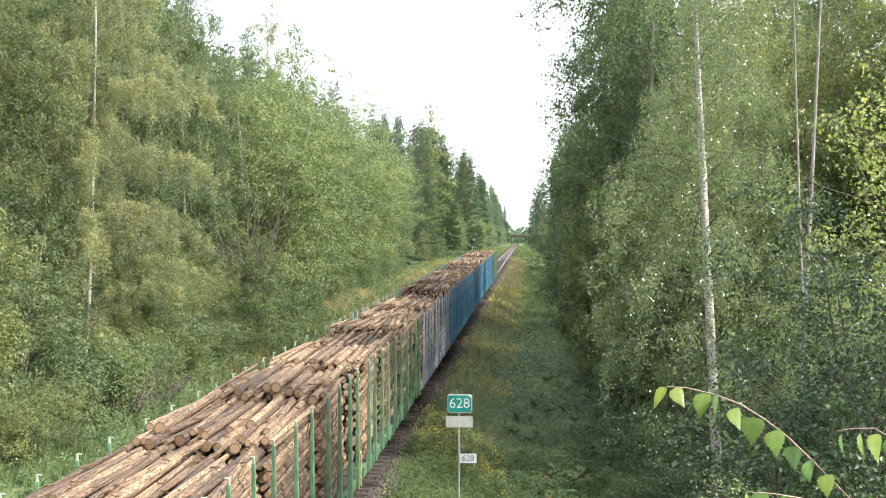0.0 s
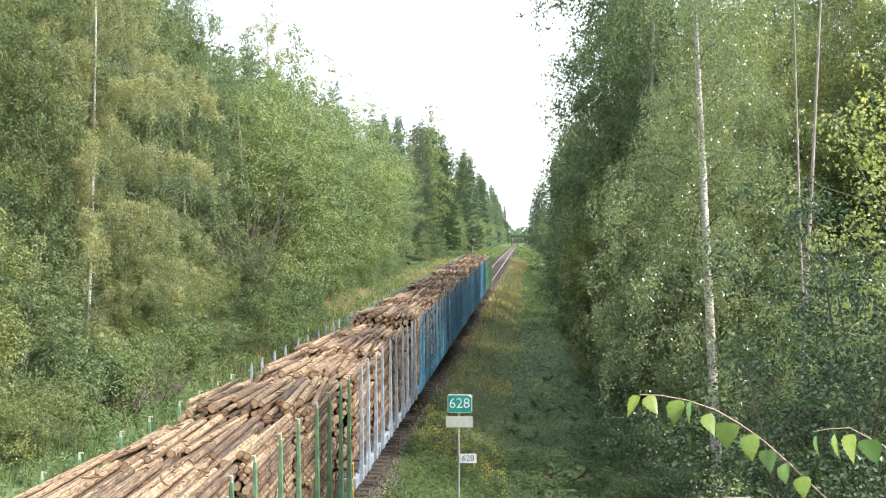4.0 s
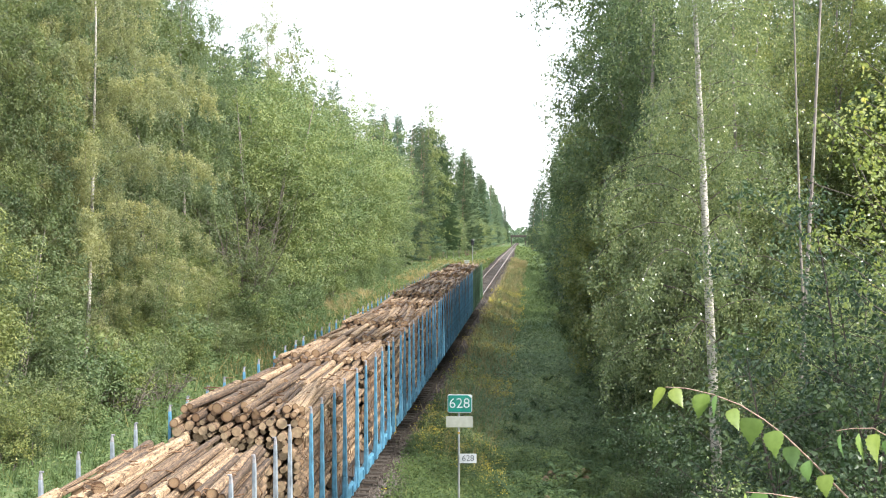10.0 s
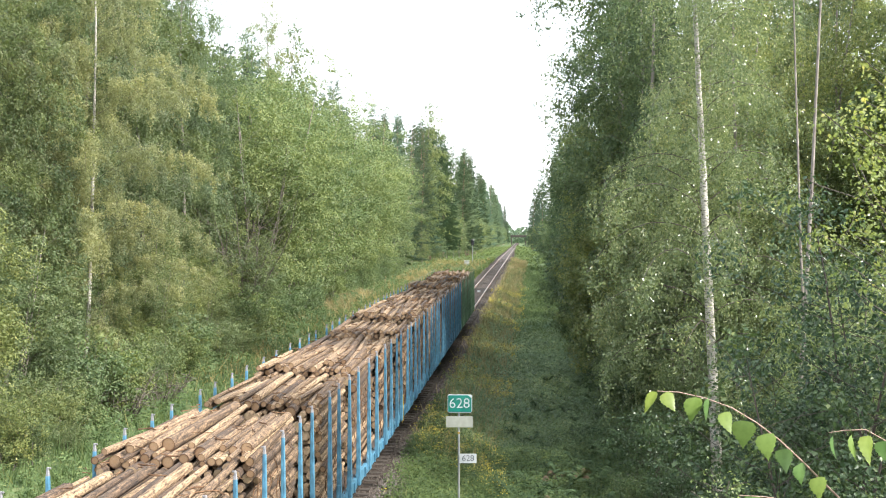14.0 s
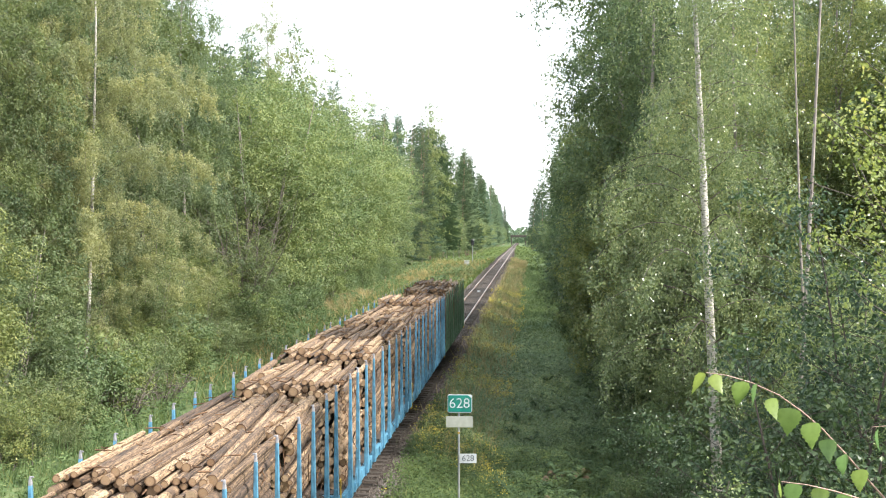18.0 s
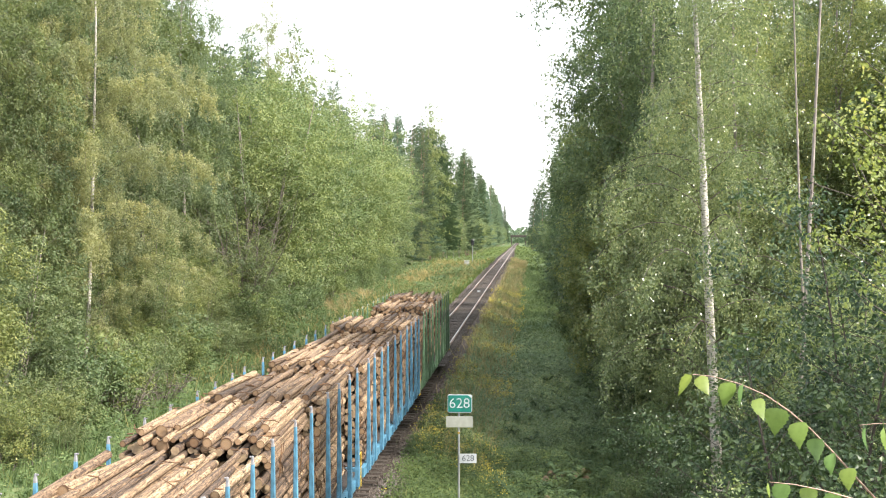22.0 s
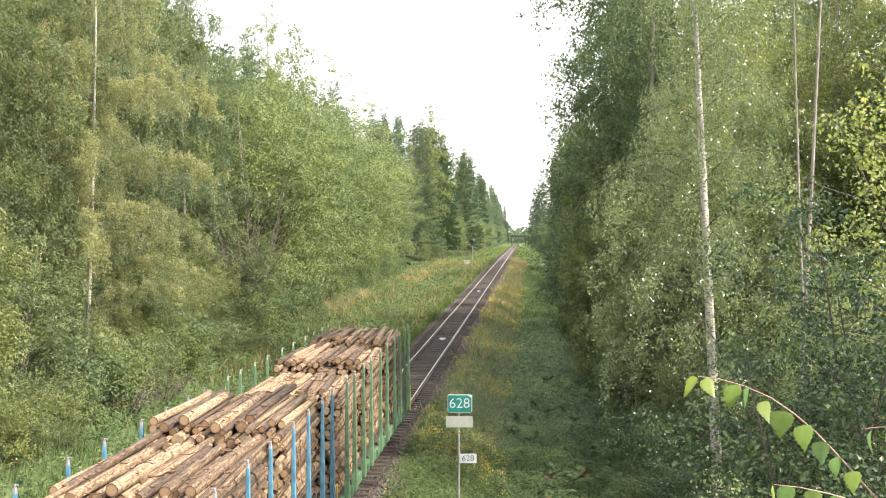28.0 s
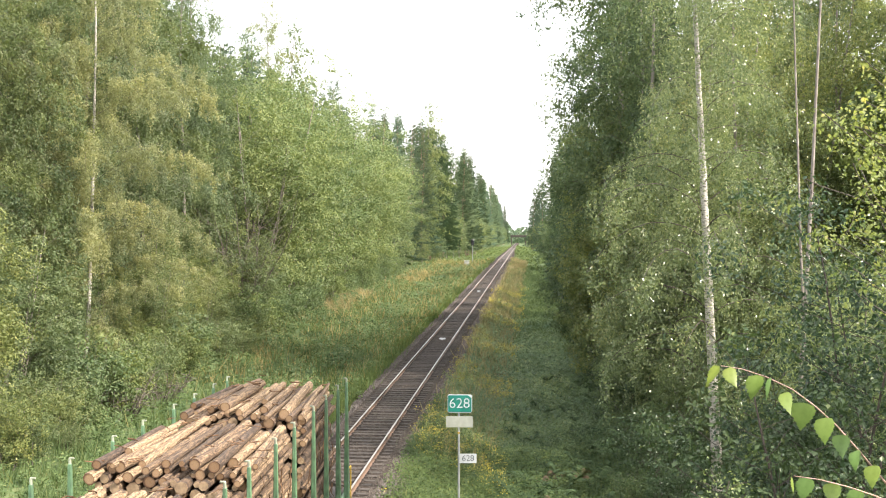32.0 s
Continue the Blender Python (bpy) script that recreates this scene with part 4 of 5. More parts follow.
kind_of("pole_pine", "pine_tree", "broad", 9, 23, 2.0, 0.75, 4000, 0.14, HAZE_TINTED_NEEDLE, GREY_BARK, "slender pine with a bare grey-brown stem", 0.085, (0.055, 0), limbs_n=20, wander=0.01)
plant("pole_pine", 7.9, 36.0, 1.0, 0, group=RG)
for y in np.arange(98, 240, 7.0):
    k = any_of("birch_s", "alder_s", "spruce_n")
    plant(k, (6.4 if k == "alder_s" else 5.2) + rng.normal() * 0.5, y, rng.uniform(0.8, 0.9), rng.uniform(0, 360), group=RG)
for y in np.geomspace(248, 1000, 40):
    plant(any_of("spruce_f", "birch_f", "alder_f"), float(track_x(y)) + 11.8 + rng.normal() * 0.8, y, rng.uniform(0.85, 1.02), rng.uniform(0, 360), group=RG)
for y in np.arange(58, 240, 10.0):
    plant(any_of("spruce_n", "birch_m") if y < 130 else any_of("spruce_f", "birch_f"), 12.5 + rng.normal() * 1.5, y, rng.uniform(0.85, 0.98), rng.uniform(0, 360), group=RG)
for x, y, s in ((5.0, 43, 0.5), (4.7, 52, 0.55), (4.9, 60, 0.6), (9.4, 46, 0.8), (7.6, 45, 0.7), (4.0, 69, 0.6), (11.4, 45, 0.72)):
    plant("alder_a", x, y, s, rng.uniform(0, 360), group=RG)
for x, y, s in ((5.8, 46.5, 1.05), (5.5, 55.5, 1.15), (5.4, 65.5, 1.2), (8.8, 49, 1.3), (12.5, 46.5, 1.35), (9.5, 58, 1.4)):
    plant("alder_a", x, y, s, rng.uniform(0, 360), group=RG)
for x, y in ((11, 70), (16, 66), (20, 56), (11.5, 80), (21, 46), (11, 92)):
    plant("alder_m", x, y, 1.1, rng.uniform(0, 360), group=RG)
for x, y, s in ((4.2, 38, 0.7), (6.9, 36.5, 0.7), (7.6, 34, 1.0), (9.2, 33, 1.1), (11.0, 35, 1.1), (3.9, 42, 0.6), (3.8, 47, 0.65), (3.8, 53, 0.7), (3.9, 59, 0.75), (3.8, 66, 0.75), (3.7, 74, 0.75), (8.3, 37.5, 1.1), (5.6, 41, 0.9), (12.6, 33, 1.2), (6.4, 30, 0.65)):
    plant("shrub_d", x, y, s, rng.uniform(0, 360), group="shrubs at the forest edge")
for y in np.arange(82, 220, 5.5):
    plant("shrub_e", 4.0 + rng.normal() * 0.4, y, rng.uniform(0.6, 0.9), rng.uniform(0, 360), group="shrubs at the forest edge")
# added birches, out of view, that throw shade over the near alders
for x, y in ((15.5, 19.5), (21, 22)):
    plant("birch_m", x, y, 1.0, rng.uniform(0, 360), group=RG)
# this alder's leaf colour carries painted shade
kind_of("shade_alder", "alder_tree", "broad", 14, 13, 2.6, 0.03, 26000, 0.13, SHADE_PAINTED_LEAF, GREY_BARK, "dark green alder in the shade of the birches", 0.11, stems=3)
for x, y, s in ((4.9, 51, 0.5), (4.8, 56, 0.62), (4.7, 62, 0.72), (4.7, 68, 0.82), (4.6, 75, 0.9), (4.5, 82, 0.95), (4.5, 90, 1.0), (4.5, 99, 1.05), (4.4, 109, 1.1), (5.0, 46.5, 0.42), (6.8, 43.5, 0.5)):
    plant("shade_alder", x, y, s, rng.uniform(0, 360), group=RG)
kind_of("alder_sun", "alder_tree", "broad", 17, 12, 3.0, 0.03, 36000, 0.10, SUN_PAINTED_ALDER, GREY_BARK, "young alder with glossy leaves in the sun", 0.12, stems=4)
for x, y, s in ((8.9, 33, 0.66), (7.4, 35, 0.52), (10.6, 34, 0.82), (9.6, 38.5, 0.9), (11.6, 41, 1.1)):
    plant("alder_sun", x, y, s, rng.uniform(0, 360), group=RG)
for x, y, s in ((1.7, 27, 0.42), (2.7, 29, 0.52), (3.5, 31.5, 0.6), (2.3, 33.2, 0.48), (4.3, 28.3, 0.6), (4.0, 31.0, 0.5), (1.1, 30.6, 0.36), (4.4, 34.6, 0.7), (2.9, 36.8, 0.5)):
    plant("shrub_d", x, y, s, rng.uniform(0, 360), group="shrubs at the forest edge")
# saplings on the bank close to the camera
kind_of("near_alder", "alder_tree", "broad", 41, 7.6, 1.9, 0.05, 11000, 0.10, SHADE_PAINTED_ALDER, TWIG_BARK, "dark green young alder with broad leaves", 0.07, stems=3, fine=True)
plant("near_alder", 5.7, 22.5, 1.08, 20, group=RG)
plant("near_alder", 7.4, 26.0, 1.1, 140, group=RG)
plant("near_alder", 5.9, 27.0, 0.7, 250, group=RG)
kind_of("aspen_sapling", "aspen_sapling", "broad", 42, 10.2, 1.0, 0.70, 3000, 0.058, SUN_PAINTED_LEAF, TWIG_BARK, "young aspen with bright yellow-green leaves", 0.032, fine=True)
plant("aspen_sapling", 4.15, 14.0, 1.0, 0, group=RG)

# ---- herbs and grass ----
def blades(name, mat, label, k, xr, yr, height, width, seed, near_power=1.6, lean=0.35):
    """Grass as three-cornered blades, denser towards the near end."""
    rng = np.random.default_rng(seed)
    y = yr[0] + (yr[1] - yr[0]) * rng.uniform(0, 1, k) ** near_power
    x = rng.uniform(xr[0], xr[1], k) + rng.normal(size=k) * 0.12 * min(3.0, xr[1] - xr[0]) * np.clip(0.5 + 0.5 * np.sin(y * 0.9), 0.3, 1) + track_x(y) - TRACK_X
    clump = np.sin(x * 1.7 + 0.6 * y) + np.sin(y * 1.1 - x * 0.8) + np.sin(0.37 * x * y * 0.1 + y * 0.23)
    keep = rng.uniform(-2.6, 2.2, k) < clump
    x, y = x[keep], y[keep]
    k = len(x)
    z = ground_z(x, y) - 0.03
    grow = (1 + y / 90)
    h = height * rng.uniform(0.45, 1.25, k) * np.minimum(grow, 1.35)
    w = width * grow * rng.uniform(0.6, 1.3, k)
    a = rng.uniform(0, 6.28, k)
    foot = np.stack([x, y, z], 1)
    side = np.stack([np.cos(a), np.sin(a), np.zeros(k)], 1) * w[:, None]
    tip = foot + np.stack([rng.normal(size=k) * lean * h, rng.normal(size=k) * lean * h, h], 1)
    v = np.stack([foot - side, foot + side, tip], 1).reshape(-1, 3)
    ob = new(name, np_mesh(name, v, np.arange(3 * k).reshape(-1, 3), mat))
    return tagged(ob, label, "grass", kind="stuff")


def herbs(name, mat, label, k, xr, yr, height, size, seed, near_power=1.6, category="plants", patchy=0.0, low=0.15):
    """Low leafy plants: leaves gathered on many short stalks."""
    rng = np.random.default_rng(seed)
    stalks = k // 14
    y = yr[0] + (yr[1] - yr[0]) * rng.uniform(0, 1, stalks) ** near_power
    x = rng.uniform(xr[0], xr[1], stalks) + rng.normal(size=stalks) * 0.08 * min(3.0, xr[1] - xr[0]) + track_x(y) - TRACK_X
    if patchy:
        keep = np.sin(x * 0.9 + 1.0) + np.sin(y * 0.35 + x * 0.5) + rng.normal(size=stalks) * 0.4 > patchy
        x, y = x[keep], y[keep]
        stalks = len(x)
    tall = height * rng.uniform(0.5, 1.2, stalks) * (0.85 + 0.25 * np.sin(x * 1.3 + y * 0.4) * np.sin(y * 0.7))
    which = rng.integers(0, stalks, stalks * 14)
    u = rng.uniform(low, 1.0, len(which))
    s = size * (1 + y[which] / 80)
    p = np.stack([x[which], y[which], ground_z(x[which], y[which]) + u * tall[which]], 1)
    p[:, :2] += rng.normal(size=(len(which), 2)) * (0.05 + 0.16 * height * (1.1 - u))[:, None]
    v, f = leaf_arrays(rng, p, 1.0, 0.1, 0.55, 0.35, fine=False, face=np.tile([0.0, -0.25, 1.0], (len(p), 1)), loose=0.45)
    v = (v.reshape(-1, 3, 3) - p[:, None]) * s[:, None, None] + p[:, None]
    ob = new(name, np_mesh(name, v.reshape(-1, 3), f, mat))
    return tagged(ob, label, category, kind="stuff")


blades("meadow_grass", GRASS, "rough uncut green grass beside the track", 22000, (-4.4, 4.0), (34, 230), 0.42, 0.014, 61)
blades("meadow_grass", MEADOW_BLADE, "rough uncut green grass across the track", 60000, (-25.0, -8.4), (36, 260), 0.6, 0.016, 62)
blades("dry_grass", DRY_GRASS, "tufts of straw-coloured dry grass", 21000, (-4.4, -1.6), (42, 260), 0.62, 0.012, 63, 1.1)
blades("dry_grass", DRY_GRASS, "tufts of straw-coloured dry grass by the far shrubs", 2600, (-21.5, -18.8), (112, 136), 0.9, 0.014, 64, 1.0)
blades("dry_grass", DRY_GRASS, "tufts of faded dry grass far along the clearing", 2400, (-20.5, -16.5), (160, 190), 0.8, 0.014, 68, 1.0)
blades("shoulder_grass", MEADOW_BLADE, "grass creeping over the edge of the ballast", 26000, (-9.5, -8.6), (26, 240), 0.4, 0.014, 75, 1.5)
herbs("shoulder_weeds", MEADOW_LEAF, "weeds rooted along the edge of the ballast", 16000, (-9.7, -8.65), (26, 200), 0.45, 0.08, 76, 1.4, patchy=-0.3)
herbs("meadow_herbs", HERB_LEAF, "knee-high leafy weeds and ferns in the clearing", 70000, (-4.0, 3.8), (46, 105), 0.5, 0.07, 65, 1.2)
herbs("meadow_herbs", MEADOW_LEAF, "leafy weeds further along the clearing", 56000, (-4.0, 3.8), (88, 200), 0.7, 0.055, 81, 1.2, patchy=-1.2)
herbs("meadow_herbs", MEADOW_LEAF, "knee-high leafy weeds in the clearing across the track", 62000, (-25.0, -8.9), (36, 230), 0.8, 0.10, 66)
herbs("low_herbs", SHADE_PAINTED_FERN, "low weeds under the birches, darkened with painted shade", 26000, (0.6, 4.6), (24, 60), 0.55, 0.075, 73, 1.0)
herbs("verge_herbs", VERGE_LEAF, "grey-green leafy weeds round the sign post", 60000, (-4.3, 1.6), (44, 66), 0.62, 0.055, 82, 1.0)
# the darker green here stands in for shade from the trees
herbs("verge_herbs", SHADE_PAINTED_FERN, "leafy weeds beside the gravel with tree shade painted into their green", 62000, (-4.3, 1.6), (24, 47), 0.72, 0.055, 85, 1.0)
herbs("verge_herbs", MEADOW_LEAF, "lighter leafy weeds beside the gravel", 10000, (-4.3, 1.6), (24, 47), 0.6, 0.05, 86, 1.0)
herbs("verge_herbs", SHADE_PAINTED_FERN, "lush weeds creeping over the edge of the gravel", 26000, (-4.7, -3.6), (24, 56), 0.55, 0.055, 84, 1.0, patchy=-0.9)
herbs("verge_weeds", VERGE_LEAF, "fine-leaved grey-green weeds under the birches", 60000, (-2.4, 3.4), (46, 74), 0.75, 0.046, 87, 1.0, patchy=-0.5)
herbs("verge_weeds", SHADE_PAINTED_FERN, "fine-leaved weeds under the birches, shade painted into their green", 34000, (-2.4, 3.4), (34, 50), 0.75, 0.046, 88, 1.0, patchy=-0.5)
herbs("verge_weeds", HERB_LEAF, "knee-high green weeds behind the sign", 30000, (-4.0, 1.8), (54, 92), 0.6, 0.075, 80, 1.0, patchy=-0.6)
herbs("far_herbs", MEADOW_LEAF, "weeds far along the clearing", 14000, (-24.0, -8.6), (225, 700), 0.8, 0.09, 69, 1.2)
herbs("far_herbs", MEADOW_LEAF, "weeds far along the near side of the clearing", 10000, (-4.4, 4.5), (195, 700), 0.8, 0.09, 70, 1.2)
herbs("yellow_flowers", YELLOW_FLOWER, "yellow flowering weeds beside the sign", 60000, (-4.5, -1.2), (26, 150), 0.85, 0.028, 67, 1.5, "flowers", -0.2, 0.72)

kind_of("thin_sapling", "willow_sapling", "broad", 43, 5.7, 0.75, 0.45, 3600, 0.055, SUN_PAINTED_LEAF, TWIG_BARK, "thin willow sapling with small pale green leaves", 0.012, stems=2, fine=True)
plant("thin_sapling", 3.45, 18.0, 0.95, 0, group=RG)


def ferns(name, mat, label, plants, xr, yr, seed, size=0.55):
    """Bracken: arching fronds with paired leaflets that shorten towards the tip."""
    rng = np.random.default_rng(seed)
    V = []
    for q in range(plants):
        y = yr[0] + (yr[1] - yr[0]) * rng.uniform() ** 1.4
        x = rng.uniform(*xr)
        z = float(ground_z(x, y))
        tall = rng.uniform(0.25, 0.7)
        for w in range(6):
            a = rng.uniform(0, 6.28)
            out = np.array([math.cos(a), math.sin(a), 0])
            side = np.array([-out[1], out[0], 0])
            L = size * rng.uniform(0.7, 1.25)
            rise = rng.uniform(0.1, 1.1)
            side = side * math.cos(0.6) + np.array([0, 0, rng.uniform(-0.7, 0.7)])
            for u in np.linspace(0.12, 0.96, 9):
                c = np.array([x, y, z + tall]) + out * L * u + np.array([0, 0, rise * L * math.sin(u * 2.4) - 0.1])
                r = L * 0.34 * (1 - u) ** 0.7 + 0.03
                for s in (-1, 1):
                    tip = c + side * s * r + out * r * 0.3 - np.array([0, 0, 0.18 * r])
                    V += [c - out * 0.035, c + out * 0.035, tip]
    V = np.array(V)
    ob = new(name, np_mesh(name, V, np.arange(len(V)).reshape(-1, 3), mat))
    return tagged(ob, label, "ferns", kind="stuff")


herbs("tall_weeds", MEADOW_LEAF, "chest-high weeds in clumps along the far side of the track", 60000, (-21.0, -9.0), (34, 200), 1.25, 0.095, 77, 1.5, patchy=0.35, low=0.3)
herbs("tall_weeds", SHRUB_LEAF, "darker waist-high weeds in clumps by the forest edge", 40000, (-23.0, -12.0), (34, 220), 1.1, 0.11, 78, 1.5, patchy=0.5, low=0.2)
blades("faded_grass", DRY_GRASS, "thin straw-coloured grass heads over the meadow", 12000, (-21.0, -9.0), (60, 250), 0.95, 0.009, 79, 1.0)
ferns("bracken", SHADE_PAINTED_FERN, "green bracken fern under the birches", 130, (-1.2, 4.6), (34, 66), 71, 0.3)
ferns("dead_bracken", DEAD_FERN, "a few withered brown fern fronds", 5, (0.2, 1.8), (34, 41), 72, 0.36)

# woods that close the view far off
rng = np.random.default_rng(90)
V, F, o = [], [], 0
k = 26000
y = rng.uniform(1150, 1700, k)
x = track_x(y) + rng.uniform(-1, 1, k) * 320
h = 19 + 4 * np.sin(x * 0.11) + 3 * np.sin(x * 0.37 + y * 0.01)
p = np.stack([x, y, track_z(y) + rng.uniform(0, 1, k) * h], 1)
v, f = leaf_arrays(rng, p, 3.2, 0.1, 0.7, 0.4, fine=False)
woods = new("far_woods", np_mesh("far_woods", v, f, HAZE_TINTED_NEEDLE))
tagged(woods, "distant dark mixed forest closing the railway cutting", "forest", kind="stuff")

# ---- kilometre sign ----
SIGN_GREEN = two_scale("sign_green", [(0.3, (0.0, 0.125, 0.095)), (0.7, (0.004, 0.155, 0.118))], 6, 1.5, 0.4, bumpy=0)
SIGN_WHITE = two_scale("sign_white", [(0.3, (0.40, 0.43, 0.43)), (0.7, (0.48, 0.50, 0.50))], 5, 1.5, 0.45, bumpy=0)
SIGN_DULL = two_scale("sign_back_grey", [(0.3, (0.25, 0.26, 0.22)), (0.7, (0.32, 0.33, 0.28))], 5, 1.5, 0.5, bumpy=0)
SIGN_BLACK = two_scale("sign_black", [(0.3, (0.02, 0.025, 0.03)), (0.7, (0.04, 0.04, 0.045))], 5, 1.5, 0.5, bumpy=0)
GALVANISED = two_scale("galvanised_steel", [(0.3, (0.28, 0.29, 0.29)), (0.7, (0.42, 0.43, 0.43))], 12, 2, 0.5, 0.6, bumpy=0.1)


def plate(bm, w, h, d, corner, x=0, z=0, y=0):
    """An upright plate with rounded corners, its face towards -y."""
    pts = []
    for cx, cz, a0 in ((1, 1, 0), (-1, 1, 90), (-1, -1, 180), (1, -1, 270)):
        for a in range(0, 91, 30):
            t = radians(a0 + a)
            pts.append((x + cx * (w / 2 - corner) + corner * math.cos(t), z + cz * (h / 2 - corner) + corner * math.sin(t)))
    lo = [bm.verts.new((px, y, pz)) for px, pz in pts]
    hi = [bm.verts.new((px, y + d, pz)) for px, pz in pts]
    bm.faces.new(lo)
    bm.faces.new(hi[::-1])
    for i in range(len(pts)):
        j = (i + 1) % len(pts)
        bm.faces.new((lo[j], lo[i], hi[i], hi[j]))
    bmesh.ops.recalc_face_normals(bm, faces=bm.faces)


def digits(text, size, mat, parent, x, y, z, bold=0.0):
    cu = bpy.data.curves.new("digits", "FONT")
    cu.body, cu.size, cu.align_x, cu.align_y, cu.extrude, cu.offset = text, size, "CENTER", "CENTER", 0.002, bold
    cu.materials.append(mat)
    ob = new("digits", cu)
    ob.parent = parent
    ob.matrix_basis = pose(x, y, z, 90, 0, 0)
    return ob


SIGN_Y = 35.6
sign = new("kilometre_sign")
tagged(sign, "green kilometre board reading 628 on a thin steel post", "railway sign")
sz0 = float(ground_z(-2.33, SIGN_Y)) - 0.1
sign.matrix_basis = pose(-2.33, SIGN_Y, 0, 0, 0, 3)
bm = bmesh.new()
rod(bm, (0, 0.03, sz0), (0, 0.03, 2.85), 0.034, sides=10)
part("post", bm, GALVANISED, sign)
bm = bmesh.new()
plate(bm, 0.76, 0.56, 0.02, 0.05, 0.03, 2.645, -0.03)
board = part("border", bm, SIGN_WHITE, sign)
bm = bmesh.new()
plate(bm, 0.72, 0.52, 0.004, 0.03, 0.03, 2.645, -0.036)
part("green_face", bm, SIGN_GREEN, sign)
bm = bmesh.new()
vs = [bm.verts.new(p) for p in ((0.41, -0.04, 2.925), (0.27, -0.04, 2.925), (0.41, -0.04, 2.80))]
bm.faces.new(vs)
bmesh.ops.recalc_face_normals(bm, faces=bm.faces)
part("corner_mark", bm, SIGN_WHITE, sign)
digits("628", 0.44, SIGN_WHITE, sign, 0.02, -0.042, 2.645, -0.004)
bm = bmesh.new()
plate(bm, 0.83, 0.345, 0.012, 0.01, 0.02, 2.075, -0.02)
part("blank_plate", bm, SIGN_DULL, sign, "blank off-white plate")
bm = bmesh.new()
box(bm, 0.075, 0.075, 0.05, 0, 0.03, 1.70)
part("clamp", bm, YELLOW_PAINT, sign)
bm = bmesh.new()
plate(bm, 0.53, 0.29, 0.012, 0.01, 0.285, 0.935, -0.02)
part("number_plate", bm, SIGN_WHITE, sign, "small white plate reading 628")
digits("628", 0.26, SIGN_BLACK, sign, 0.285, -0.026, 0.935, -0.003)

# ---- far signal and cabinet ----
signal = new("railway_signal")
tagged(signal, "dark colour-light signal on a slim mast beside the line", "railway signal")
sx_, sy_ = -13.0, 243.0
g0 = float(ground_z(sx_, sy_))
signal.matrix_basis = pose(sx_, sy_, g0 - 0.1)
bm = bmesh.new()
rod(bm, (0, 0, 0), (0, 0, 5.3), 0.07, sides=8)
part("mast", bm, GALVANISED, signal)
bm = bmesh.new()
box(bm, 0.62, 0.1, 1.3, 0, -0.12, 4.2, 0.05)
part("backboard", bm, SIGN_BLACK, signal)
for zz in (4.5, 4.85, 5.2):
    bm = bmesh.new()
    rod(bm, (0, -0.18, zz), (0, -0.42, zz), 0.13, sides=12)
    part("lamp_hood", bm, SIGN_BLACK, signal)
bm = bmesh.new()
box(bm, 0.34, 0.06, 0.34, 0.22, -0.2, 5.2, 0.02)
part("upper_board", bm, SIGN_DULL, signal)
bm = bmesh.new()
box(bm, 0.5, 0.5, 0.3, 0, 0, -0.1)
part("footing", bm, STONE, signal)
cab = new("trackside_cabinet")
tagged(cab, "pale grey trackside equipment cabinet in the grass", "cabinet")
cx_, cy_ = -13.6, 232.0
cab.matrix_basis = pose(cx_, cy_, float(ground_z(cx_, cy_)))
bm = bmesh.new()
box(bm, 1.0, 0.6, 1.15, 0, 0, 0.05, 0.02)
part("body", bm, SIGN_DULL, cab)
bm = bmesh.new()
box(bm, 1.1, 0.7, 0.07, 0, 0, 1.2, 0.02)
part("roof", bm, SIGN_WHITE, cab)
bm = bmesh.new()
box(bm, 0.86, 0.02, 0.95, 0, -0.31, 0.15, 0.01)
door = part("door", bm, SIGN_WHITE, cab)

# ---- balises between the rails ----
for y in (81.0, 134.0):
    bal = new("balise")
    tagged(bal, "pale flat balise plate fixed between the rails", "balise", "balises in the track")
    bal.matrix_basis = pose(TRACK_X, y, -0.15)
    bm = bmesh.new()
    box(bm, 0.42, 0.5, 0.07, 0, 0, 0, 0.02)
    part("housing", bm, SIGN_WHITE, bal)
    bm = bmesh.new()
    box(bm, 0.16, 0.9, 0.03, 0, 0, -0.03)
    part("bracket", bm, GALVANISED, bal)

# ---- far road bridge over the line ----
fy = 1000.0
bridge = new("road_bridge")
tagged(bridge, "distant grey concrete road bridge over the railway", "bridge")
bz = float(track_z(fy))
bridge.matrix_basis = pose(float(track_x(fy)), fy, bz)
bm = bmesh.new()
box(bm, 14, 6, 1.0, 2, 0, 5.6)
part("deck", bm, SLEEPER, bridge)
for s in (-1, 1):
    bm = bmesh.new()
    box(bm, 14, 0.15, 0.9, 2, s * 2.9, 6.6)
    part("parapet", bm, STONE, bridge)
for x in (-4, 8):
    bm = bmesh.new()
    box(bm, 0.9, 5, 7.6, x, 0, -2.0)
    part("pier", bm, STONE, bridge)

# ---- birch twig close to the camera ----
TWIG_D = 2.6
F_PX = 784 / math.tan(radians(21))


def before_eye(u, v, d=TWIG_D):
    """Offset in the camera's own axes for a direction u right and v down of the view's middle."""
    return Vector(((u - 784) / F_PX * d, -(v - 441) / F_PX * d, -d))


# stems of the young birch that carries the branch, out of the view
sap_foot = EYE @ before_eye(1960, 1300, 2.75)
sap_foot.z = float(ground_z(sap_foot.x, sap_foot.y)) - 0.1
sapling = new("birch_sapling")
tagged(sapling, "slim young birch standing beside the camera", "tree")
sapling.matrix_basis = pose(*sap_foot)
sap_top = EYE @ before_eye(1890, 1280, 2.72) - sap_foot
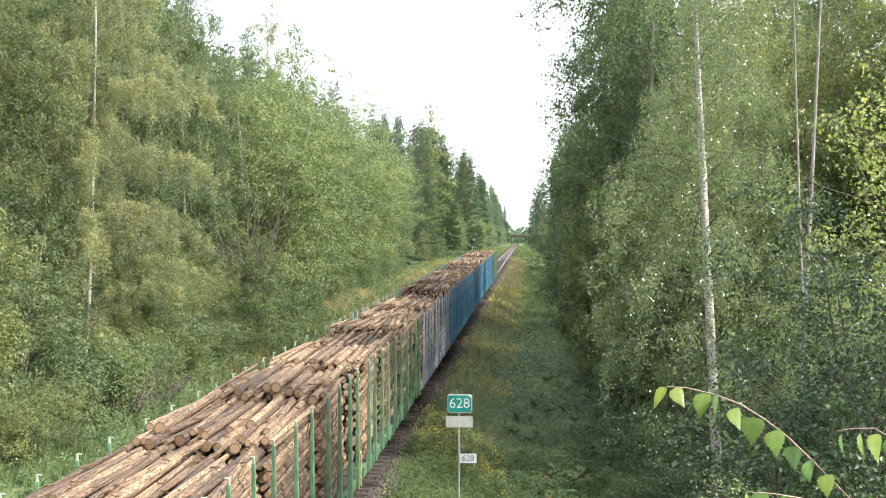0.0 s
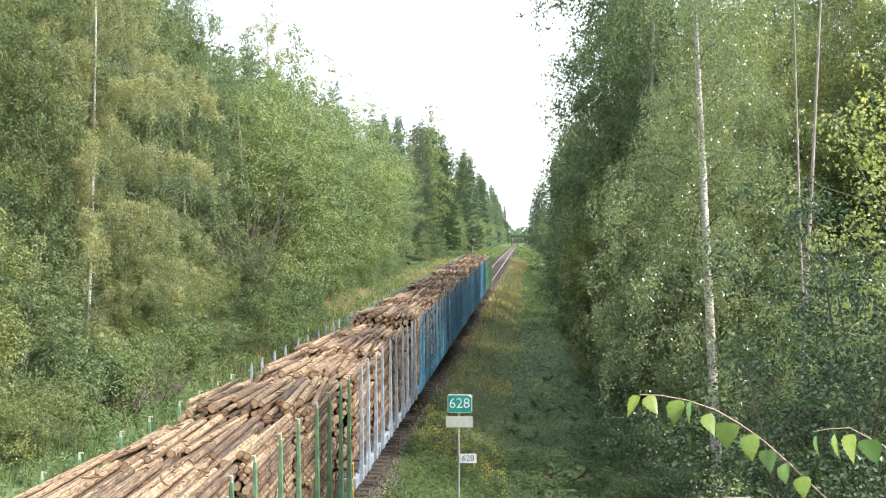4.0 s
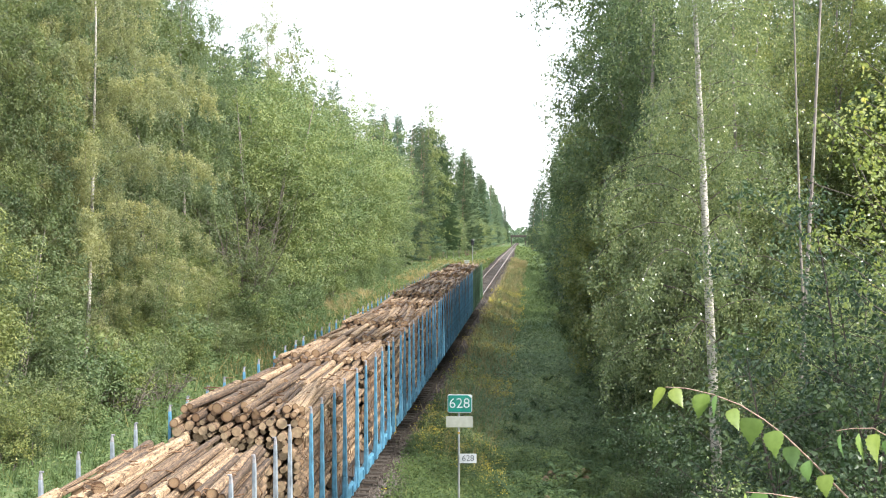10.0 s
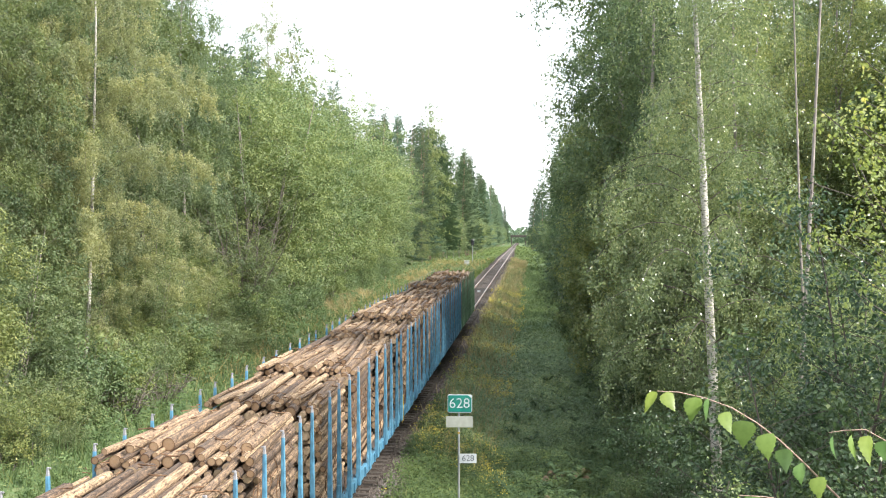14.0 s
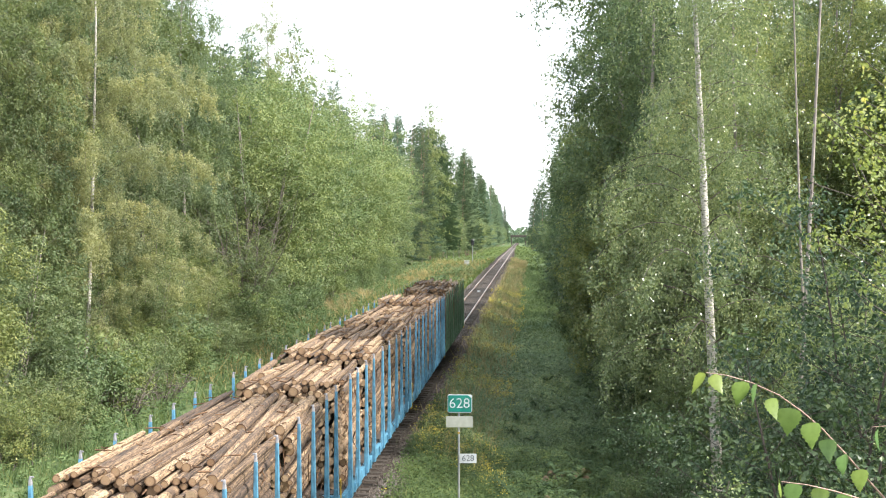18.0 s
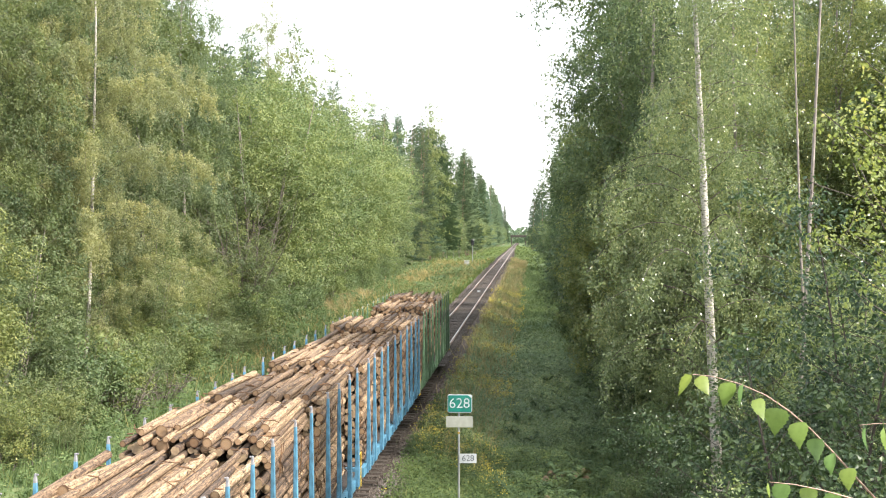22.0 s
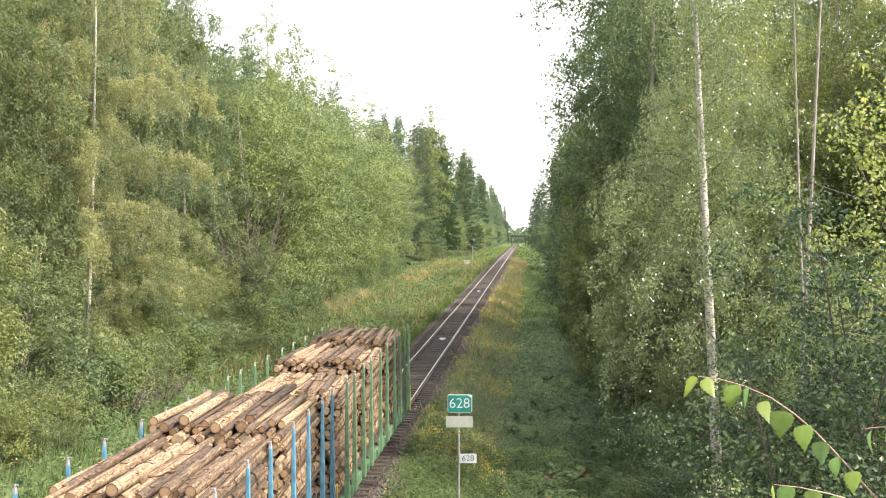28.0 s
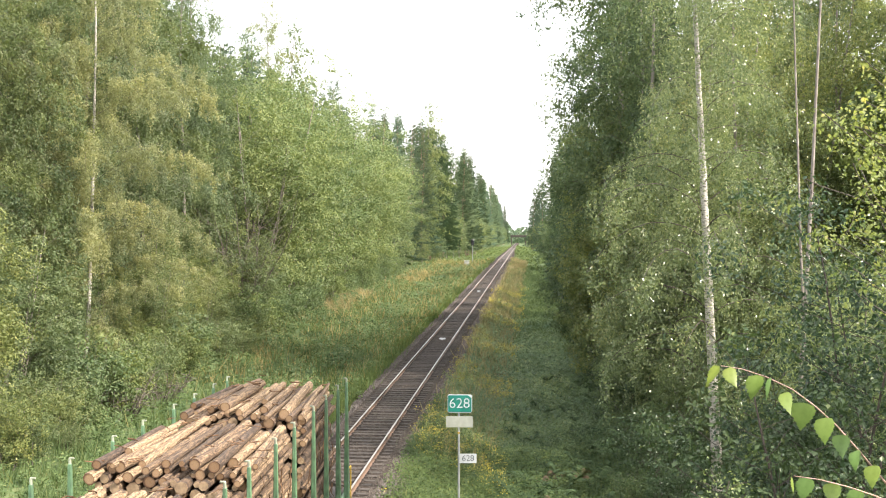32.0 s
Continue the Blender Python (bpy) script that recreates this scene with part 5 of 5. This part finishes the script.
sp_ = np.array([(0, 0, 0), tuple(sap_top * 0.35 + Vector((0.05, 0, 0))), tuple(sap_top * 0.7 + Vector((0.03, 0.02, 0))), tuple(sap_top + Vector((0, 0, 0.12)))])
v, f = tube_arrays([sp_], [np.array([0.05, 0.04, 0.03, 0.02])], 8)
piece("trunk", np_mesh("trunk", v, f, BIRCH_BARK, smooth=True), sapling, Matrix())
twig = new("birch_branch")
tagged(twig, "thin birch branch with fresh translucent yellow-green leaves", "branch")
ROOT = before_eye(1600, 905)
stem = [(1264, 652, 0), (1300, 657, 0.01), (1345, 671, 0.02), (1392, 693, 0.03), (1432, 722, 0.035), (1470, 756, 0.04), (1510, 800, 0.045), (1548, 845, 0.05), (1600, 905, 0.06), (1720, 1060, 0.08), (1900, 1300, 0.1), (2150, 1335, 0.1)]
side_stem = [(1395, 846, -0.05), (1440, 852, -0.05), (1490, 864, -0.04), (1540, 880, -0.02), (1600, 905, 0.06)]
side_two = [(1556, 752, 0.10), (1585, 750, 0.10), (1622, 752, 0.1), (1680, 790, 0.09), (1740, 900, 0.08), (1800, 1150, 0.1)]


def twig_path(pts):
    return np.array([tuple(before_eye(u, v, TWIG_D + d) - ROOT) for u, v, d in pts])


TWIG_SKIN = two_scale("young_birch_twig", [(0.3, (0.20, 0.12, 0.09)), (0.7, (0.34, 0.22, 0.17))], 60, 10, 0.55)
for nm, pts, r in (("main_stem", stem, 0.0036), ("side_stem", side_stem, 0.0022), ("side_stem", side_two, 0.0022)):
    p = twig_path(pts)
    v, f = tube_arrays([p], [np.linspace(0.0009, r, len(p))], 6)
    piece(nm, np_mesh(nm, v, f, TWIG_SKIN, smooth=True), twig, Matrix())


def birch_leaf(length, wide, curl):
    """A toothed, pointed birch leaf hanging from its stalk: tip along -z, face towards +y."""
    bm = bmesh.new()
    outline = [(0.0, 0.0), (0.22, 0.03), (0.42, 0.08), (0.44, 0.17), (0.53, 0.22), (0.46, 0.30), (0.51, 0.36), (0.40, 0.43), (0.44, 0.50), (0.30, 0.57), (0.32, 0.64), (0.18, 0.71), (0.18, 0.78), (0.06, 0.88), (0.0, 1.0)]
    spine = [bm.verts.new((0, curl * t * t * length, -t * length)) for _, t in outline]
    for s in (-1, 1):
        edge = [spine[0]] + [bm.verts.new((s * x * wide, curl * t * t * length + abs(x) * wide * 0.28, -t * length)) for x, t in outline[1:-1]] + [spine[-1]]
        for i in range(len(outline) - 1):
            q = [spine[i], edge[i], edge[i + 1], spine[i + 1]]
            q = list(dict.fromkeys(q))
            if len(q) > 2:
                bm.faces.new(q if s > 0 else q[::-1])
    rod(bm, (0, 0, 0), (0, -0.002, 0.014), 0.0006, sides=4)
    me = bpy.data.meshes.new("leaf")
    bm.to_mesh(me)
    bm.free()
    for f in me.polygons:
        f.use_smooth = True
    me.materials.append(TWIG_LEAF)
    return me


m, n, l, b = material("backlit_birch_leaf", 0.42)
a = noise_node(n, l, 60, 3)
r = ramp(n, [(0.3, (0.11, 0.165, 0.035)), (0.7, (0.165, 0.235, 0.055))])
l.new(a.outputs[0], r.inputs[0])
o = n.new("ShaderNodeObjectInfo")
ro = ramp(n, [(0.0, (0.6, 0.75, 1.0)), (0.5, (1, 1, 1)), (1.0, (1.35, 1.15, 1.0))])
l.new(o.outputs["Random"], ro.inputs[0])
lc = mix(n, l, r.outputs[0], ro.outputs[0], 1.0, "MULTIPLY")
l.new(lc, b.inputs["Base Color"])
tr = n.new("ShaderNodeBsdfTranslucent")
l.new(lc, tr.inputs["Color"])
ms = n.new("ShaderNodeMixShader")
ms.inputs[0].default_value = 0.4
l.new(b.outputs[0], ms.inputs[1])
l.new(tr.outputs[0], ms.inputs[2])
l.new(ms.outputs[0], n["Material Output"].inputs[0])
TWIG_LEAF = m
LEAVES = [birch_leaf(0.060, 0.046, 0.15), birch_leaf(0.055, 0.040, -0.2), birch_leaf(0.062, 0.05, 0.3)]
# place along the branch, turn about the vertical, swing in the picture's plane, size
HANG = [(1262, 653, 48, -26, 0.98), (1278, 655, 15, 18, 0.9), (1330, 668, 22, -6, 1.0), (1354, 672, 62, -4, 0.95), (1380, 698, 20, 6, 0.95), (1412, 716, -15, -6, 1.1),
        (1450, 742, 10, 4, 1.1), (1476, 772, -25, 8, 1.0), (1505, 800, 30, 12, 0.85), (1536, 826, 10, 2, 0.95), (1568, 756, 65, -6, 1.05), (1392, 848, 70, 20, 0.7),
        (1420, 850, 10, -10, 1.0), (1462, 858, -20, 5, 1.0), (1510, 868, 20, -5, 1.0), (1600, 756, 60, 15, 1.15), (1630, 760, 30, -10, 1.25), (1655, 772, -40, 10, 1.1)]
for i, (u, v, turn, swing, size) in enumerate(HANG):
    p = before_eye(u, v) - ROOT
    piece("leaf", LEAVES[i % 3], twig, Matrix.Translation(p) @ Matrix.Rotation(radians(swing), 4, "Z") @ Matrix.Rotation(radians(turn), 4, "Y") @ Matrix.Rotation(radians(-90), 4, "X") @ Matrix.Diagonal((size, size, size, 1)))


# ---- what moves ----
# distance from the camera's foot to the first upright of the last wagon
TRAVEL = [(0.0, 136.0), (4.0, 117.5), (8.0, 100.8), (12.0, 85.6), (16.0, 71.3), (20.0, 57.6), (24.0, 43.9), (28.0, 29.8), (32.0, 14.9)]


# sway of the branch: seconds, shift to the right and up, in metres
SWAY = [
    (0, -0.11, -0.045), (0.5, -0.163, -0.084), (1, -0.2, -0.098), (1.5, -0.232, -0.125), (2, -0.256, -0.132), (2.5, -0.297, -0.141),
    (3, -0.275, -0.122), (3.5, -0.213, -0.079), (5.5, -0.138, -0.053), (6, -0.117, -0.048), (6.5, -0.103, -0.045), (7, -0.081, -0.033),
    (7.5, -0.089, -0.037), (8, -0.111, -0.042), (8.5, -0.126, -0.056), (9, -0.118, -0.056), (9.5, -0.085, -0.041), (10, -0.113, -0.046),
    (10.5, -0.136, -0.07), (11, -0.11, -0.045), (11.5, -0.118, -0.059), (12, -0.13, -0.056), (12.5, -0.14, -0.062), (13, -0.136, -0.064),
    (13.5, -0.143, -0.066), (14, -0.132, -0.056), (14.5, -0.103, -0.041), (16.5, -0.037, -0.013), (17, -0.013, -0.008), (17.5, -0.019, -0.008),
    (18, -0.019, -0.011), (18.5, -0.008, -0.005), (19, 0, -0), (19.5, -0.009, -0.001), (20, -0.022, -0.005), (20.5, -0.022, -0.004),
    (21, -0.038, -0.011), (21.5, -0.048, -0.013), (22, -0.051, -0.015), (22.5, -0.052, -0.017), (23, -0.059, -0.023), (23.5, -0.066, -0.029),
    (24, -0.059, -0.027), (24.5, -0.056, -0.025), (25, -0.08, -0.034), (25.5, -0.089, -0.041), (27.5, -0.06, -0.025), (28, -0.038, -0.02),
    (28.5, -0.018, -0.009), (29, -0.013, -0.005), (29.5, -0.013, -0.008), (30, -0.015, -0.009), (30.5, 0, -0.001), (31, 0.015, 0.006),
    (31.5, 0.008, 0.006), (32, 0.015, 0.006),
]


def motions():
    for k, ob in enumerate(rigs):
        walk(ob, [(t, pose(TRACK_X, d - CAR * k, 0)) for t, d in TRAVEL])
    steps = [i * 2 / 15 for i in range(241)]
    times, places = [t for t, _ in TRAVEL], [d for _, d in TRAVEL]
    rolled = np.polyfit(times, places, 4)
    for ob in rigs:
        for w in ob.children:
            if w.name.startswith("wheelset"):
                at = w.matrix_basis.translation.copy()
                walk(w, [(t, pose(*at) @ Matrix.Rotation((np.polyval(rolled, t) - places[0]) / 0.46, 4, "X")) for t in steps])
    tip = before_eye(1264, 652)
    walk(twig, [(t, EYE @ Matrix.Translation(tip + Vector((sx * 0.97, sy * 0.92, 0))) @ Matrix.Rotation(-0.6 * sx, 4, "Z") @ Matrix.Translation(ROOT - tip)) for t, sx, sy in SWAY])
    for k, y, ob in loads:
        walk(ob, [(t, pose(TRACK_X, d - CAR * k + y, 0)) for t, d in TRAVEL])


motions()
